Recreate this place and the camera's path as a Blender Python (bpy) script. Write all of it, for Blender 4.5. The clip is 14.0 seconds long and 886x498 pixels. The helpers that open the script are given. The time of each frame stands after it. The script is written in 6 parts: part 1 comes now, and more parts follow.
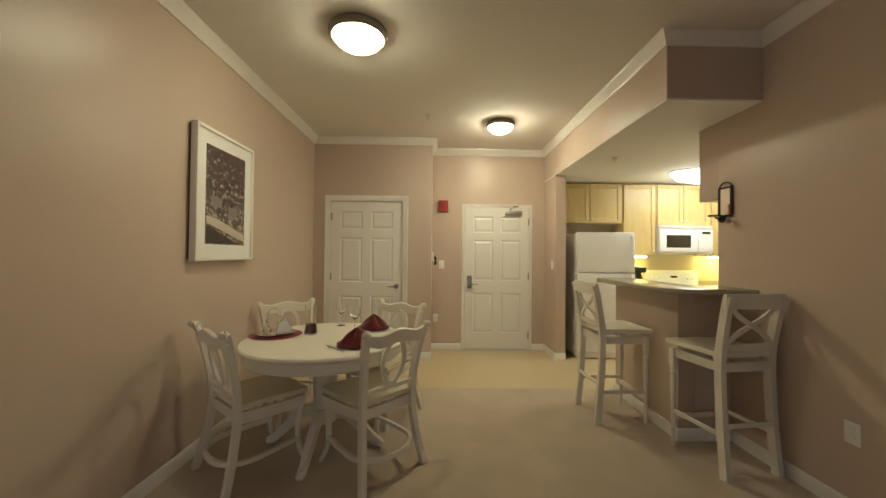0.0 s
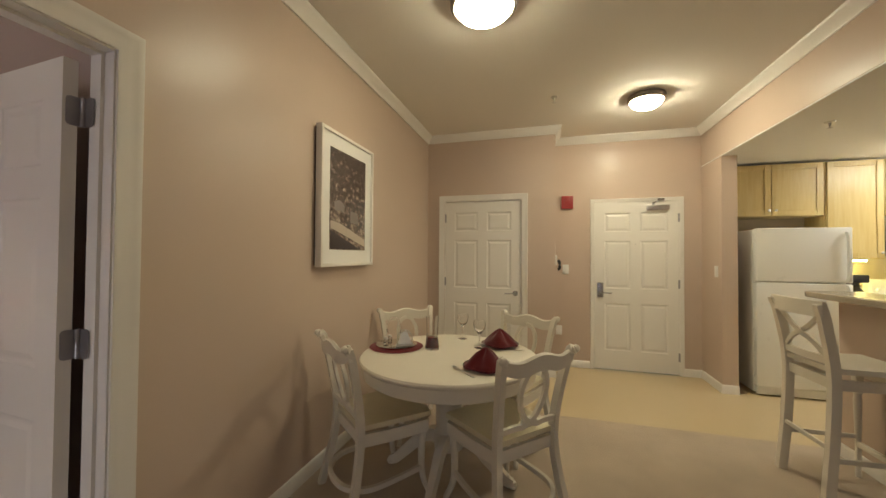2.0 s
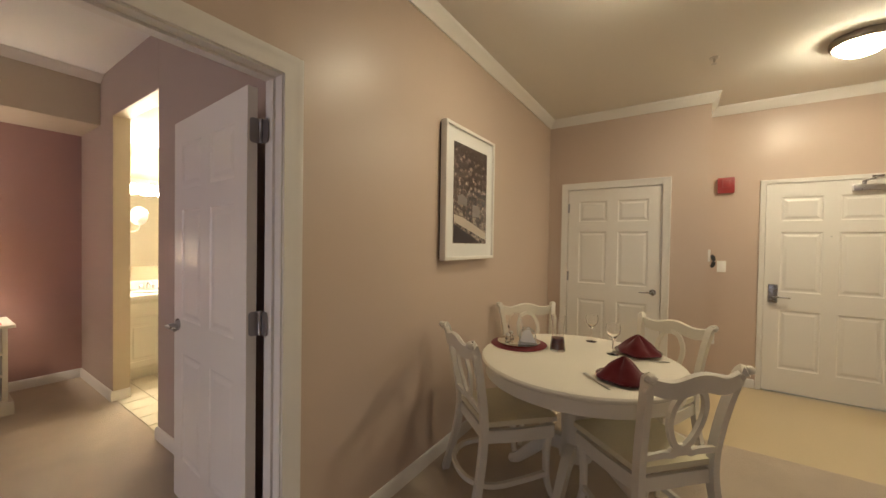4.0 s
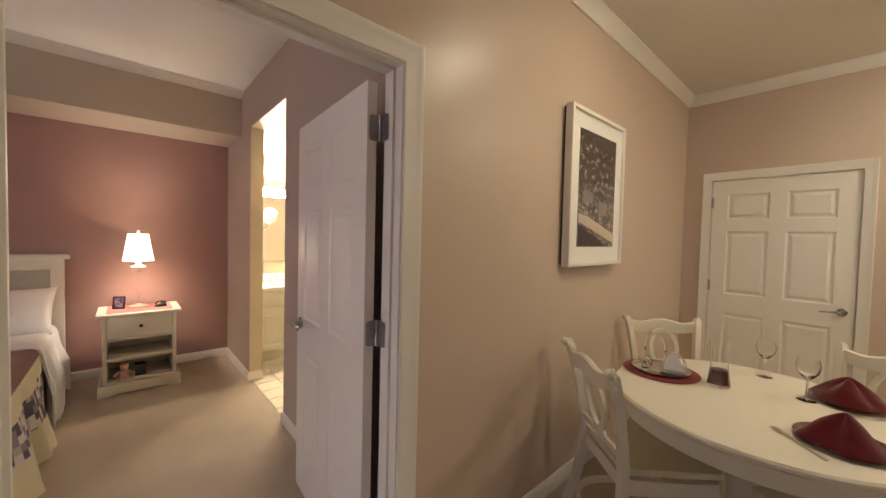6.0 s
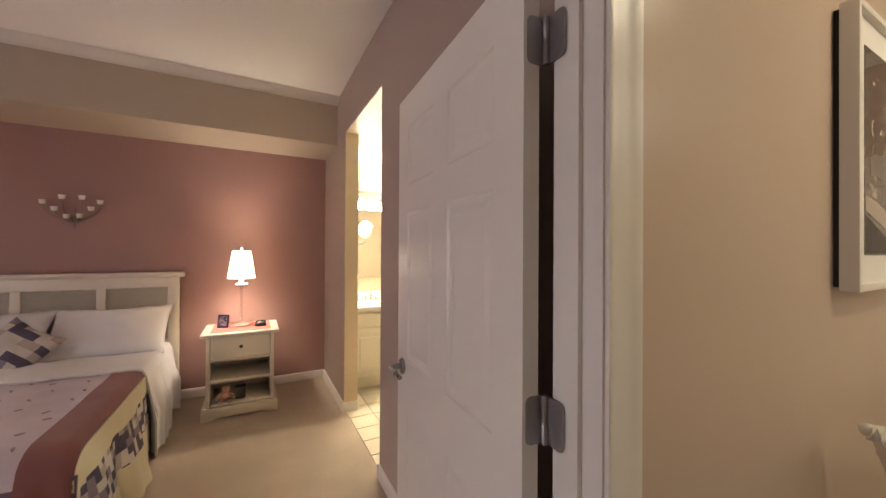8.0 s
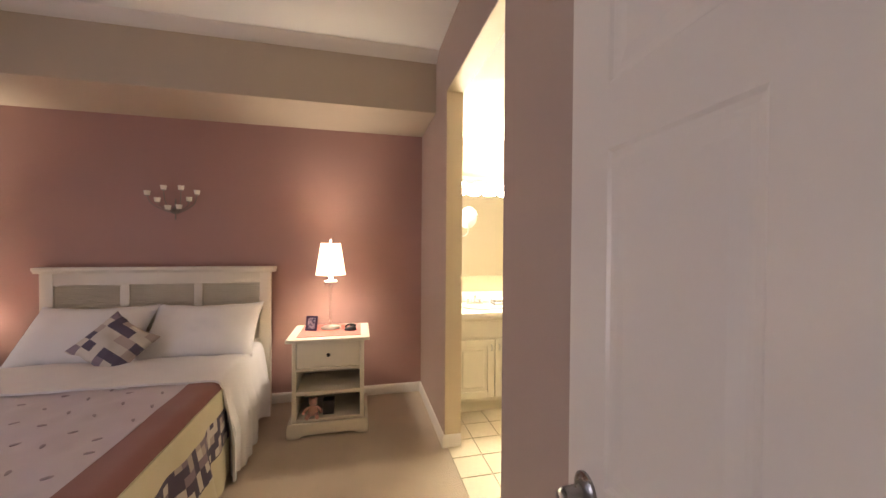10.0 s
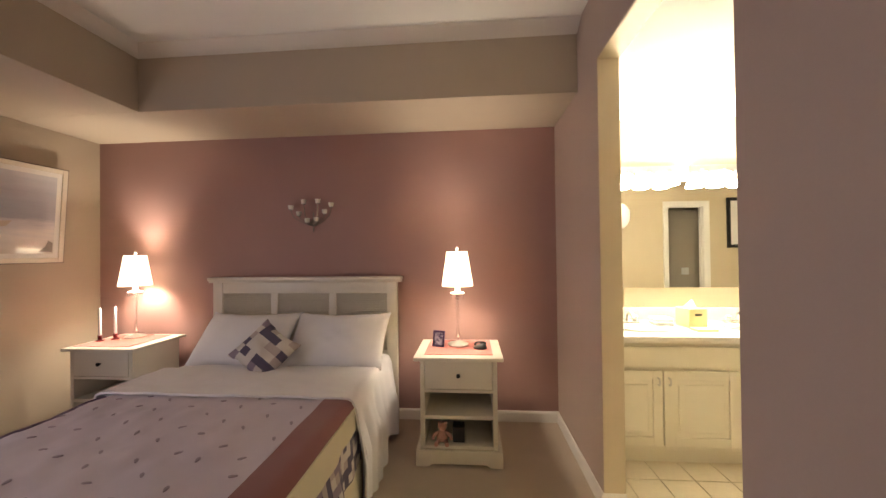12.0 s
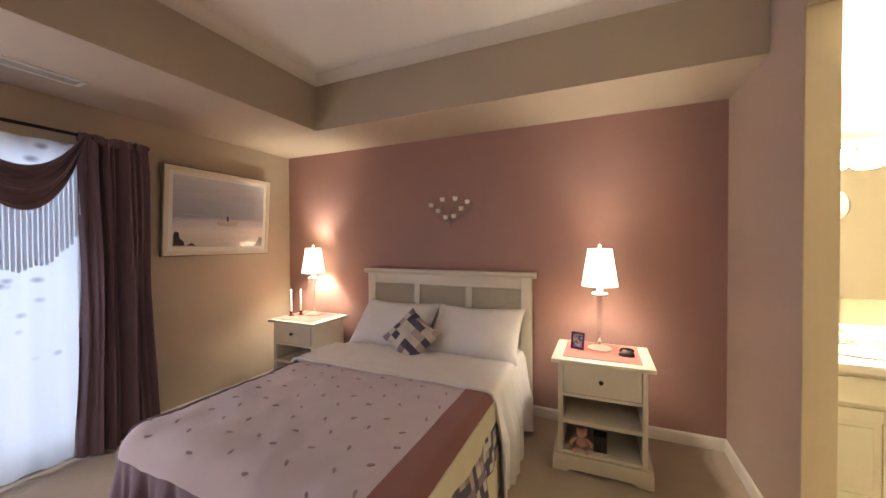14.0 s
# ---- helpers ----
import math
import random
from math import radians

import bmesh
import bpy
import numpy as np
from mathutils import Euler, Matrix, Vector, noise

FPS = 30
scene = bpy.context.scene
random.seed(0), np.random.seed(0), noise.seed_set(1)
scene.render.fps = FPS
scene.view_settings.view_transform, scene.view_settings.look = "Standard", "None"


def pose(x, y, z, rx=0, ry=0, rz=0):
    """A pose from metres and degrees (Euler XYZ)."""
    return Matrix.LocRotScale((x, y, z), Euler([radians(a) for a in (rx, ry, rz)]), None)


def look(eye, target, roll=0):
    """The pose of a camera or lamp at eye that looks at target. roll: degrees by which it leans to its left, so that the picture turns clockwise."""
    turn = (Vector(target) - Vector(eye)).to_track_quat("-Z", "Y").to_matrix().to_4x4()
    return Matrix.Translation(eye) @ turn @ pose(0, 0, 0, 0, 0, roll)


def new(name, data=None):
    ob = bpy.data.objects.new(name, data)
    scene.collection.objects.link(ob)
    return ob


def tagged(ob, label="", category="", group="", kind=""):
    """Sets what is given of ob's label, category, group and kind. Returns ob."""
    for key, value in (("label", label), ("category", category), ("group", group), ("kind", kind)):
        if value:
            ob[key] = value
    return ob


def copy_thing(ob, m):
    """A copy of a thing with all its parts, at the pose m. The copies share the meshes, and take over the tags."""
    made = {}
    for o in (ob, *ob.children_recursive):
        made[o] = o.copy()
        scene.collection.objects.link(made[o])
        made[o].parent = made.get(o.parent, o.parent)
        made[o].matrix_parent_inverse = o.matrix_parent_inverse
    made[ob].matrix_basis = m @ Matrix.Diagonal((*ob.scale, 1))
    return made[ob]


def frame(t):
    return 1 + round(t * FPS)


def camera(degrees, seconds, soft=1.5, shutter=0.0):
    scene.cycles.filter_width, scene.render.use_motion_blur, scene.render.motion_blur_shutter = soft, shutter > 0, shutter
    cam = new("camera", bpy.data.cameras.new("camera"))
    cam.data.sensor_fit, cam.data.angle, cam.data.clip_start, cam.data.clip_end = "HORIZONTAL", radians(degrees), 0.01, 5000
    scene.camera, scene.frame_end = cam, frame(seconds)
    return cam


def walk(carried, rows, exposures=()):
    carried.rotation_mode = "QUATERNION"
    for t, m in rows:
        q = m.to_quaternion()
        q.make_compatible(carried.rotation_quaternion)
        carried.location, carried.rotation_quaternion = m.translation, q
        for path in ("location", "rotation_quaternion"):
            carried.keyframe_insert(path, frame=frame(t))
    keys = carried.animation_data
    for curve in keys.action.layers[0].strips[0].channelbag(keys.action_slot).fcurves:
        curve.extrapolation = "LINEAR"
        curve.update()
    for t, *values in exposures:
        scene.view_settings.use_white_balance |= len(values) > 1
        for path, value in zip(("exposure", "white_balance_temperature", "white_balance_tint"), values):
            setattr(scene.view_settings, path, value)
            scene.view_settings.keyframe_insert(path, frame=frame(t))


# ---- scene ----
cam = camera(102.4, 14.0)
PATH = [
    (0, (-2.325, 0.933, 1.358), (-2.296, 2.933, 1.389), 0.6),
    (0.5, (-2.395, 1.104, 1.36), (-2.494, 3.102, 1.373), 1.0),
    (1, (-2.472, 1.234, 1.359), (-2.69, 3.222, 1.381), 0.6),
    (1.5, (-2.523, 1.294, 1.37), (-2.893, 3.259, 1.408), 0.3),
    (2, (-2.545, 1.308, 1.379), (-3.086, 3.234, 1.415), 0.4),
    (2.5, (-2.593, 1.328, 1.383), (-3.272, 3.209, 1.409), 0.4),
    (3, (-2.629, 1.342, 1.383), (-3.449, 3.166, 1.388), 0.6),
    (3.5, (-2.645, 1.34, 1.401), (-3.601, 3.096, 1.382), 0.6),
    (3.7, (-2.625, 1.34, 1.406), (-3.645, 3.06, 1.381), 0.7),
    (6, (-2.875, 1.414, 1.451), (-4.367, 2.745, 1.384), 1.4),
    (6.5, (-3.006, 1.46, 1.439), (-4.568, 2.707, 1.37), 1.1),
    (7, (-3.172, 1.511, 1.439), (-4.824, 2.638, 1.374), 1.0),
    (7.5, (-3.337, 1.572, 1.439), (-5.054, 2.597, 1.398), 0.3),
    (7.7, (-3.408, 1.587, 1.429), (-5.145, 2.579, 1.412), 0.3),
    (10, (-4.299, 1.735, 1.405), (-6.247, 2.19, 1.381), 0.4),
    (10.5, (-4.476, 1.686, 1.415), (-6.446, 2.031, 1.386), 0.8),
    (11, (-4.578, 1.639, 1.412), (-6.567, 1.841, 1.412), 0.4),
    (11.5, (-4.642, 1.616, 1.409), (-6.641, 1.632, 1.422), -0.4),
    (12, (-4.676, 1.605, 1.406), (-6.67, 1.452, 1.424), -0.7),
    (12.5, (-4.685, 1.59, 1.43), (-6.656, 1.248, 1.424), 0.1),
    (13, (-4.672, 1.563, 1.438), (-6.607, 1.057, 1.421), 0.3),
    (13.5, (-4.654, 1.533, 1.446), (-6.545, 0.883, 1.419), -0.2),
    (14, (-4.644, 1.513, 1.455), (-6.472, 0.702, 1.423), -0.3),
]
walk(cam, [(t, look(eye, target, roll)) for t, eye, target, roll in PATH], exposures=[
    (0, 0.90, 6500, 3), (1.5, 0.92, 6500, 6), (3, 0.97, 6500, 10), (6, 1.10, 6550, 16), (7.5, 1.12, 6550, 16), (10.5, 1.24, 6500, 14), (11.5, 1.10, 6500, 12), (12.5, 1.02, 6500, 11), (14, 1.22, 6500, 11)])


# ---- light ----
world = bpy.data.worlds.new("world")
scene.world = world
world.use_nodes = True
wn = world.node_tree
sky = wn.nodes.new("ShaderNodeTexSky")
sky.sky_type = 'NISHITA'
sky.sun_disc = False
sky.sun_elevation, sky.sun_rotation = radians(30), radians(150)
wn.links.new(sky.outputs[0], wn.nodes["Background"].inputs[0])
wn.nodes["Background"].inputs[1].default_value = 0.07
scene.view_settings.exposure = 1.0

DOME, DOME2, KITCHEN, UNDERCAB, TABLE_LAMP, BATH, WINDOW, DAYLIGHT = 25.0, 62.0, 8.5, 36.0, 15.5, 82.0, 10.5, 3.2


def lamp(name, kind, energy, colour, m, size=0.1, size_y=None):
    data = bpy.data.lights.new(name, kind)
    data.energy, data.color = energy, colour
    if kind == 'AREA':
        data.shape, data.size, data.size_y = 'RECTANGLE', size, size_y or size
    else:
        data.shadow_soft_size = size
    ob = new(name, data)
    ob.matrix_world = m
    return ob


# daylight in the bedroom's glass door and in the living room's window behind the walk
lamp("window_light", 'AREA', WINDOW, (0.93, 0.85, 0.92), look((-4.76, -1.80, 1.1), (-4.76, 0, 0.9)), 0.95, 1.9)
lamp("window_light", 'AREA', WINDOW * 0.44, (0.70, 0.80, 1.0), look((-5.62, -1.85, 1.1), (-5.62, 0, 1.1)), 0.7, 1.9)
lamp("window_light", 'AREA', DAYLIGHT, (0.70, 0.72, 1.0), look((-2.0, -3.02, 1.45), (-2.0, 0, 1.3)), 2.2, 1.5)


# ---- materials ----
def material(name, colour, rough=0.6, metal=0.0, vary=0.06, scale=6.0, grain=220.0, bump=0.08, dist=0.002, coat=0.0, spec=0.5, sheen=0.0, rvary=0.08):
    m = bpy.data.materials.new(name)
    m.use_nodes = True
    n, l = m.node_tree.nodes, m.node_tree.links
    b = n["Principled BSDF"]
    co = n.new("ShaderNodeTexCoord")
    big = n.new("ShaderNodeTexNoise")
    big.inputs["Scale"].default_value, big.inputs["Detail"].default_value = scale, 4
    l.new(co.outputs["Object"], big.inputs["Vector"])
    fine = n.new("ShaderNodeTexNoise")
    fine.inputs["Scale"].default_value, fine.inputs["Detail"].default_value = grain, 2
    l.new(co.outputs["Object"], fine.inputs["Vector"])
    mix = n.new("ShaderNodeMix")
    mix.data_type, mix.blend_type = 'RGBA', 'MIX'
    mix.inputs["A"].default_value = (*[c * (1 - vary) for c in colour], 1)
    mix.inputs["B"].default_value = (*[min(1, c * (1 + vary)) for c in colour], 1)
    add = n.new("ShaderNodeMath")
    add.operation = 'MULTIPLY_ADD'
    l.new(fine.outputs["Fac"], add.inputs[0])
    add.inputs[1].default_value = 0.5
    half = n.new("ShaderNodeMath")
    half.operation = 'MULTIPLY'
    half.inputs[1].default_value = 0.5
    l.new(big.outputs["Fac"], half.inputs[0])
    l.new(half.outputs[0], add.inputs[2])
    l.new(add.outputs[0], mix.inputs["Factor"])
    l.new(mix.outputs["Result"], b.inputs["Base Color"])
    r = n.new("ShaderNodeMapRange")
    r.inputs["To Min"].default_value, r.inputs["To Max"].default_value = max(0.02, rough - rvary), min(1, rough + rvary)
    l.new(big.outputs["Fac"], r.inputs["Value"])
    l.new(r.outputs["Result"], b.inputs["Roughness"])
    b.inputs["Metallic"].default_value = metal
    b.inputs["Coat Weight"].default_value = coat
    b.inputs["Specular IOR Level"].default_value = spec
    b.inputs["Sheen Weight"].default_value = sheen
    if bump:
        bp = n.new("ShaderNodeBump")
        bp.inputs["Strength"].default_value, bp.inputs["Distance"].default_value = bump, dist
        l.new(fine.outputs["Fac"], bp.inputs["Height"])
        l.new(bp.outputs["Normal"], b.inputs["Normal"])
    return m


def wood(name, light, dark, rough=0.35, along='Z', scale=3.0):
    m = bpy.data.materials.new(name)
    m.use_nodes = True
    n, l = m.node_tree.nodes, m.node_tree.links
    b = n["Principled BSDF"]
    co, mp = n.new("ShaderNodeTexCoord"), n.new("ShaderNodeMapping")
    s = {'X': (1, 14, 14), 'Y': (14, 1, 14), 'Z': (14, 14, 1)}[along]
    mp.inputs["Scale"].default_value = s
    l.new(co.outputs["Object"], mp.inputs["Vector"])
    t = n.new("ShaderNodeTexNoise")
    t.inputs["Scale"].default_value, t.inputs["Detail"].default_value, t.inputs["Distortion"].default_value = scale, 6, 0.6
    l.new(mp.outputs[0], t.inputs["Vector"])
    ramp = n.new("ShaderNodeValToRGB")
    ramp.color_ramp.elements[0].position, ramp.color_ramp.elements[1].position = 0.3, 0.7
    ramp.color_ramp.elements[0].color, ramp.color_ramp.elements[1].color = (*dark, 1), (*light, 1)
    l.new(t.outputs["Fac"], ramp.inputs["Fac"])
    l.new(ramp.outputs["Color"], b.inputs["Base Color"])
    b.inputs["Roughness"].default_value = rough
    bp = n.new("ShaderNodeBump")
    bp.inputs["Strength"].default_value, bp.inputs["Distance"].default_value = 0.12, 0.001
    l.new(t.outputs["Fac"], bp.inputs["Height"])
    l.new(bp.outputs["Normal"], b.inputs["Normal"])
    return m


def glow(name, colour, strength, base=(0.8, 0.78, 0.7)):
    m = bpy.data.materials.new(name)
    m.use_nodes = True
    b = m.node_tree.nodes["Principled BSDF"]
    b.inputs["Base Color"].default_value = (*base, 1)
    b.inputs["Roughness"].default_value = 0.35
    b.inputs["Emission Color"].default_value = (*colour, 1)
    b.inputs["Emission Strength"].default_value = strength
    return m


def glass(name, colour=(1, 1, 1), rough=0.02, ior=1.45):
    m = bpy.data.materials.new(name)
    m.use_nodes = True
    b = m.node_tree.nodes["Principled BSDF"]
    b.inputs["Base Color"].default_value = (*colour, 1)
    b.inputs["Roughness"].default_value, b.inputs["IOR"].default_value = rough, ior
    b.inputs["Transmission Weight"].default_value = 1
    return m


def cloth(name, colour, weave=420.0, vary=0.12, rough=0.9, through_light=0.0, fold=9.0):
    m = material(name, colour, rough, 0, vary, fold, weave, 0.25, 0.001, sheen=0.25, spec=0.2)
    if through_light:
        n, l = m.node_tree.nodes, m.node_tree.links
        b = n["Principled BSDF"]
        tr, mx = n.new("ShaderNodeBsdfTranslucent"), n.new("ShaderNodeMixShader")
        tr.inputs["Color"].default_value = (*colour, 1)
        mx.inputs[0].default_value = through_light
        l.new(b.outputs[0], mx.inputs[1])
        l.new(tr.outputs[0], mx.inputs[2])
        l.new(mx.outputs[0], n["Material Output"].inputs["Surface"])
    return m


WALL = material("wall_paint", (0.55, 0.435, 0.355), 0.34, vary=0.035, scale=1.6, grain=160, bump=0.10, dist=0.0015, spec=0.35)
WALL_BED = material("bedroom_paint", (0.475, 0.40, 0.31), 0.55, vary=0.035, scale=1.6, grain=160, bump=0.10, dist=0.0015, spec=0.3)
WALL_MAUVE = material("mauve_taupe_paint", (0.445, 0.355, 0.305), 0.55, vary=0.035, scale=1.6, grain=160, bump=0.10, dist=0.0015, spec=0.3)
ACCENT = material("accent_paint", (0.36, 0.215, 0.195), 0.55, vary=0.05, scale=1.6, grain=160, bump=0.10, dist=0.0015, spec=0.3)
WALL_BATH = material("bath_paint", (0.57, 0.475, 0.33), 0.5, vary=0.03, scale=2, grain=160, bump=0.08)
CEIL = material("ceiling_paint", (0.78, 0.74, 0.68), 0.8, vary=0.04, scale=1.2, grain=120, bump=0.16, dist=0.002, spec=0.2)
CEIL_WHITE = material("ceiling_white", (0.82, 0.81, 0.78), 0.8, vary=0.04, scale=1.2, grain=120, bump=0.16, dist=0.002, spec=0.2)
TRIM = material("trim_paint", (0.78, 0.75, 0.70), 0.32, vary=0.03, scale=7, grain=90, bump=0.04, coat=0.1)
DOOR = material("door_paint", (0.78, 0.75, 0.70), 0.30, vary=0.02, scale=2, grain=140, bump=0.05, coat=0.1, rvary=0.012)
WHITEWOOD = material("antique_white_paint", (0.72, 0.67, 0.57), 0.38, vary=0.05, scale=9, grain=120, bump=0.05, coat=0.12)
# Yellower than the chair frame: lamp light on the seats is put in.
SEAT = material("lamp_tinted_seat_paint", (0.66, 0.60, 0.43), 0.42, vary=0.12, scale=7, grain=80, bump=0.07)
CARPET = material("carpet_pile", (0.54, 0.435, 0.325), 0.95, vary=0.42, scale=3.2, grain=300, bump=0.9, dist=0.008, sheen=0.3, spec=0.1)
VINYL = material("sheet_vinyl", (0.54, 0.43, 0.26), 0.33, vary=0.09, scale=2.4, grain=60, bump=0.05, coat=0.15)
TILE = material("bath_tile", (0.72, 0.64, 0.48), 0.3, vary=0.12, scale=5, grain=50, bump=0.06)
GROUT = material("grout", (0.52, 0.45, 0.33), 0.9, vary=0.15, scale=14)
HINGE = material("hinge_steel", (0.36, 0.35, 0.36), 0.38, 0.9, vary=0.12, scale=40, grain=300, bump=0.03)
SILVER = material("polished_silver", (0.72, 0.70, 0.66), 0.07, 1.0, vary=0.06, scale=25, grain=200, bump=0.01, rvary=0.03)
LEVER = material("satin_lever_steel", (0.34, 0.33, 0.33), 0.28, 1.0, vary=0.1, scale=30, grain=300, bump=0.03)
STEEL = material("brushed_nickel", (0.62, 0.60, 0.57), 0.3, 1.0, vary=0.05, scale=30, grain=300, bump=0.03)
BRONZE = material("bronze_ring", (0.25, 0.22, 0.19), 0.42, 0.7, vary=0.12, scale=20, bump=0.04)
BLACK = material("black_metal", (0.018, 0.017, 0.016), 0.45, 0.4, vary=0.2, scale=30, bump=0.05)
BLACKPLASTIC = material("black_plastic", (0.02, 0.02, 0.022), 0.5, vary=0.15, scale=20)
WHITEPLASTIC = material("white_plastic", (0.80, 0.79, 0.76), 0.35, vary=0.02, scale=20, bump=0.02)
APPLIANCE = material("appliance_enamel", (0.80, 0.80, 0.76), 0.3, vary=0.02, scale=8, grain=260, bump=0.10, dist=0.0008)
REDPLASTIC = material("red_plastic", (0.30, 0.03, 0.028), 0.35, vary=0.08, scale=20)
MAPLE = wood("maple", (0.62, 0.49, 0.22), (0.56, 0.41, 0.16), 0.34)
BAR = material("speckled_laminate", (0.34, 0.29, 0.22), 0.22, vary=0.30, scale=40, grain=180, bump=0.02, coat=0.2)
MIRROR = material("mirror_silver", (0.93, 0.94, 0.93), 0.01, 1.0, vary=0.0, bump=0, rvary=0.0)
GLASS = glass("clear_glass")
SCREEN = material("dark_window", (0.035, 0.03, 0.02), 0.12, vary=0.2, scale=10, bump=0, coat=0.5)
RED = cloth("red_napkin", (0.095, 0.0045, 0.008), 300)
GLAZE = material("dark_red_glaze", (0.10, 0.008, 0.012), 0.12, vary=0.1, scale=20, bump=0, coat=0.5)
PLACEMAT = cloth("red_mat", (0.17, 0.011, 0.016), 260)
SHEET = cloth("white_sheet", (0.76, 0.75, 0.77), 500, 0.04, through_light=0.0)
PILLOW = cloth("pillow_linen", (0.79, 0.78, 0.80), 500, 0.04)
CURTAIN = cloth("taupe_curtain", (0.19, 0.125, 0.148), 380, 0.20, rough=0.36, through_light=0.06)
SHEER = cloth("sheer_blind", (0.80, 0.82, 0.86), 600, 0.05, through_light=0.6)
BAND = cloth("plum_band", (0.25, 0.105, 0.095), 320)
SPREAD = cloth("quilt_lilac", (0.58, 0.505, 0.555), 260, 0.10)
CREAM = cloth("quilt_cream", (0.66, 0.60, 0.42), 260, 0.08)
MAUVE = cloth("quilt_mauve", (0.165, 0.11, 0.155), 260, 0.22)
MOTIF = cloth("quilt_leaf", (0.31, 0.25, 0.29), 260, 0.20)
PINKMAT = cloth("pink_runner", (0.60, 0.20, 0.17), 300)
DOME_GLASS = glow("lit_dome_glass", (1.0, 0.90, 0.63), DOME)
DOME_GLASS2 = glow("lit_dome_glass_entry", (1.0, 0.90, 0.64), DOME2)
KITCHEN_GLASS = glow("lit_kitchen_lens", (1.0, 0.98, 0.90), KITCHEN)
STRIP = glow("lit_strip", (1.0, 0.86, 0.26), UNDERCAB)
BULB = glow("lit_bulb", (1.0, 0.92, 0.70), BATH)
LIQUID = material("dark_wine", (0.10, 0.008, 0.014), 0.1, vary=0.1, scale=20, bump=0)


# ---- shape helpers ----
class Shape:
    """Collects solids in one bmesh and turns them into one mesh object."""

    def __init__(self):
        self.bm = bmesh.new()

    def box(self, a, b, bevel=0.0, m=None, seg=2):
        lo, hi = [min(p, q) for p, q in zip(a, b)], [max(p, q) for p, q in zip(a, b)]
        t = bmesh.new()
        bmesh.ops.create_cube(t, size=1)
        for v in t.verts:
            v.co = Vector([(l + h) / 2 + c * (h - l) for l, h, c in zip(lo, hi, v.co)])
        if bevel:
            bmesh.ops.bevel(t, geom=list(t.edges), offset=bevel, segments=seg, profile=0.6, affect='EDGES')
        return self._take(t, m)

    def lathe(self, profile, seg=24, m=None, axis='Z'):
        t = bmesh.new()
        rings = []
        for r, z in profile:
            if r < 1e-5:
                rings.append([t.verts.new((0, 0, z))])
            else:
                rings.append([t.verts.new((r * math.cos(2 * math.pi * k / seg), r * math.sin(2 * math.pi * k / seg), z)) for k in range(seg)])
        for p, q in zip(rings, rings[1:]):
            for k in range(seg):
                j = (k + 1) % seg
                if len(p) == 1 and len(q) == 1:
                    continue
                if len(p) == 1:
                    t.faces.new((p[0], q[j], q[k]))
                elif len(q) == 1:
                    t.faces.new((p[k], p[j], q[0]))
                else:
                    t.faces.new((p[k], p[j], q[j], q[k]))
        for ring, flip in ((rings[0], True), (rings[-1], False)):
            if len(ring) > 2 and self.caps:
                t.faces.new(ring[::-1] if flip else ring)
        if axis == 'X':
            bmesh.ops.transform(t, matrix=Matrix.Rotation(radians(90), 4, 'Y'), verts=t.verts)
        if axis == 'Y':
            bmesh.ops.transform(t, matrix=Matrix.Rotation(radians(-90), 4, 'X'), verts=t.verts)
        return self._take(t, m)

    caps = True

    def sweep(self, path, section, up=(0, 0, 1), closed=False, scales=None, m=None):
        """Carries a closed section (side, up) along a path."""
        t = bmesh.new()
        path = [Vector(p) for p in path]
        rings, up = [], Vector(up)
        n = len(path)
        for i, p in enumerate(path):
            if closed:
                a, b = path[i - 1], path[(i + 1) % n]
            else:
                a, b = path[max(0, i - 1)], path[min(n - 1, i + 1)]
            d = (b - a).normalized()
            side = d.cross(up)
            side = side.normalized() if side.length > 1e-4 else Vector((1, 0, 0))
            u = side.cross(d).normalized()
            s = scales[i] if scales else 1.0
            rings.append([t.verts.new(p + side * (x * s) + u * (y * s)) for x, y in section])
        k = len(section)
        pairs = list(zip(rings, rings[1:])) + ([(rings[-1], rings[0])] if closed else [])
        for p, q in pairs:
            for i in range(k):
                j = (i + 1) % k
                t.faces.new((p[i], p[j], q[j], q[i]))
        if not closed:
            t.faces.new(rings[0][::-1])
            t.faces.new(rings[-1])
        return self._take(t, m)

    def trim(self, path, section, closed=False, m=None):
        """Mitred run along a flat path; the section is (out to the left of the way, height)."""
        t = bmesh.new()
        path = [Vector(p) for p in path]
        n, rings = len(path), []
        for i, p in enumerate(path):
            a = path[i - 1] if (i > 0 or closed) else None
            b = path[(i + 1) % n] if (i < n - 1 or closed) else None
            d1 = (p - a).normalized() if a is not None else (b - p).normalized()
            d2 = (b - p).normalized() if b is not None else d1
            n1, n2 = Vector((-d1.y, d1.x, 0)), Vector((-d2.y, d2.x, 0))
            off = (n1 + n2) / (1 + n1.dot(n2))
            rings.append([t.verts.new(p + off * x + Vector((0, 0, z))) for x, z in section])
        k = len(section)
        pairs = list(zip(rings, rings[1:])) + ([(rings[-1], rings[0])] if closed else [])
        for p, q in pairs:
            for i in range(k):
                j = (i + 1) % k
                t.faces.new((p[i], p[j], q[j], q[i]))
        if not closed:
            t.faces.new(rings[0][::-1])
            t.faces.new(rings[-1])
        return self._take(t, m)

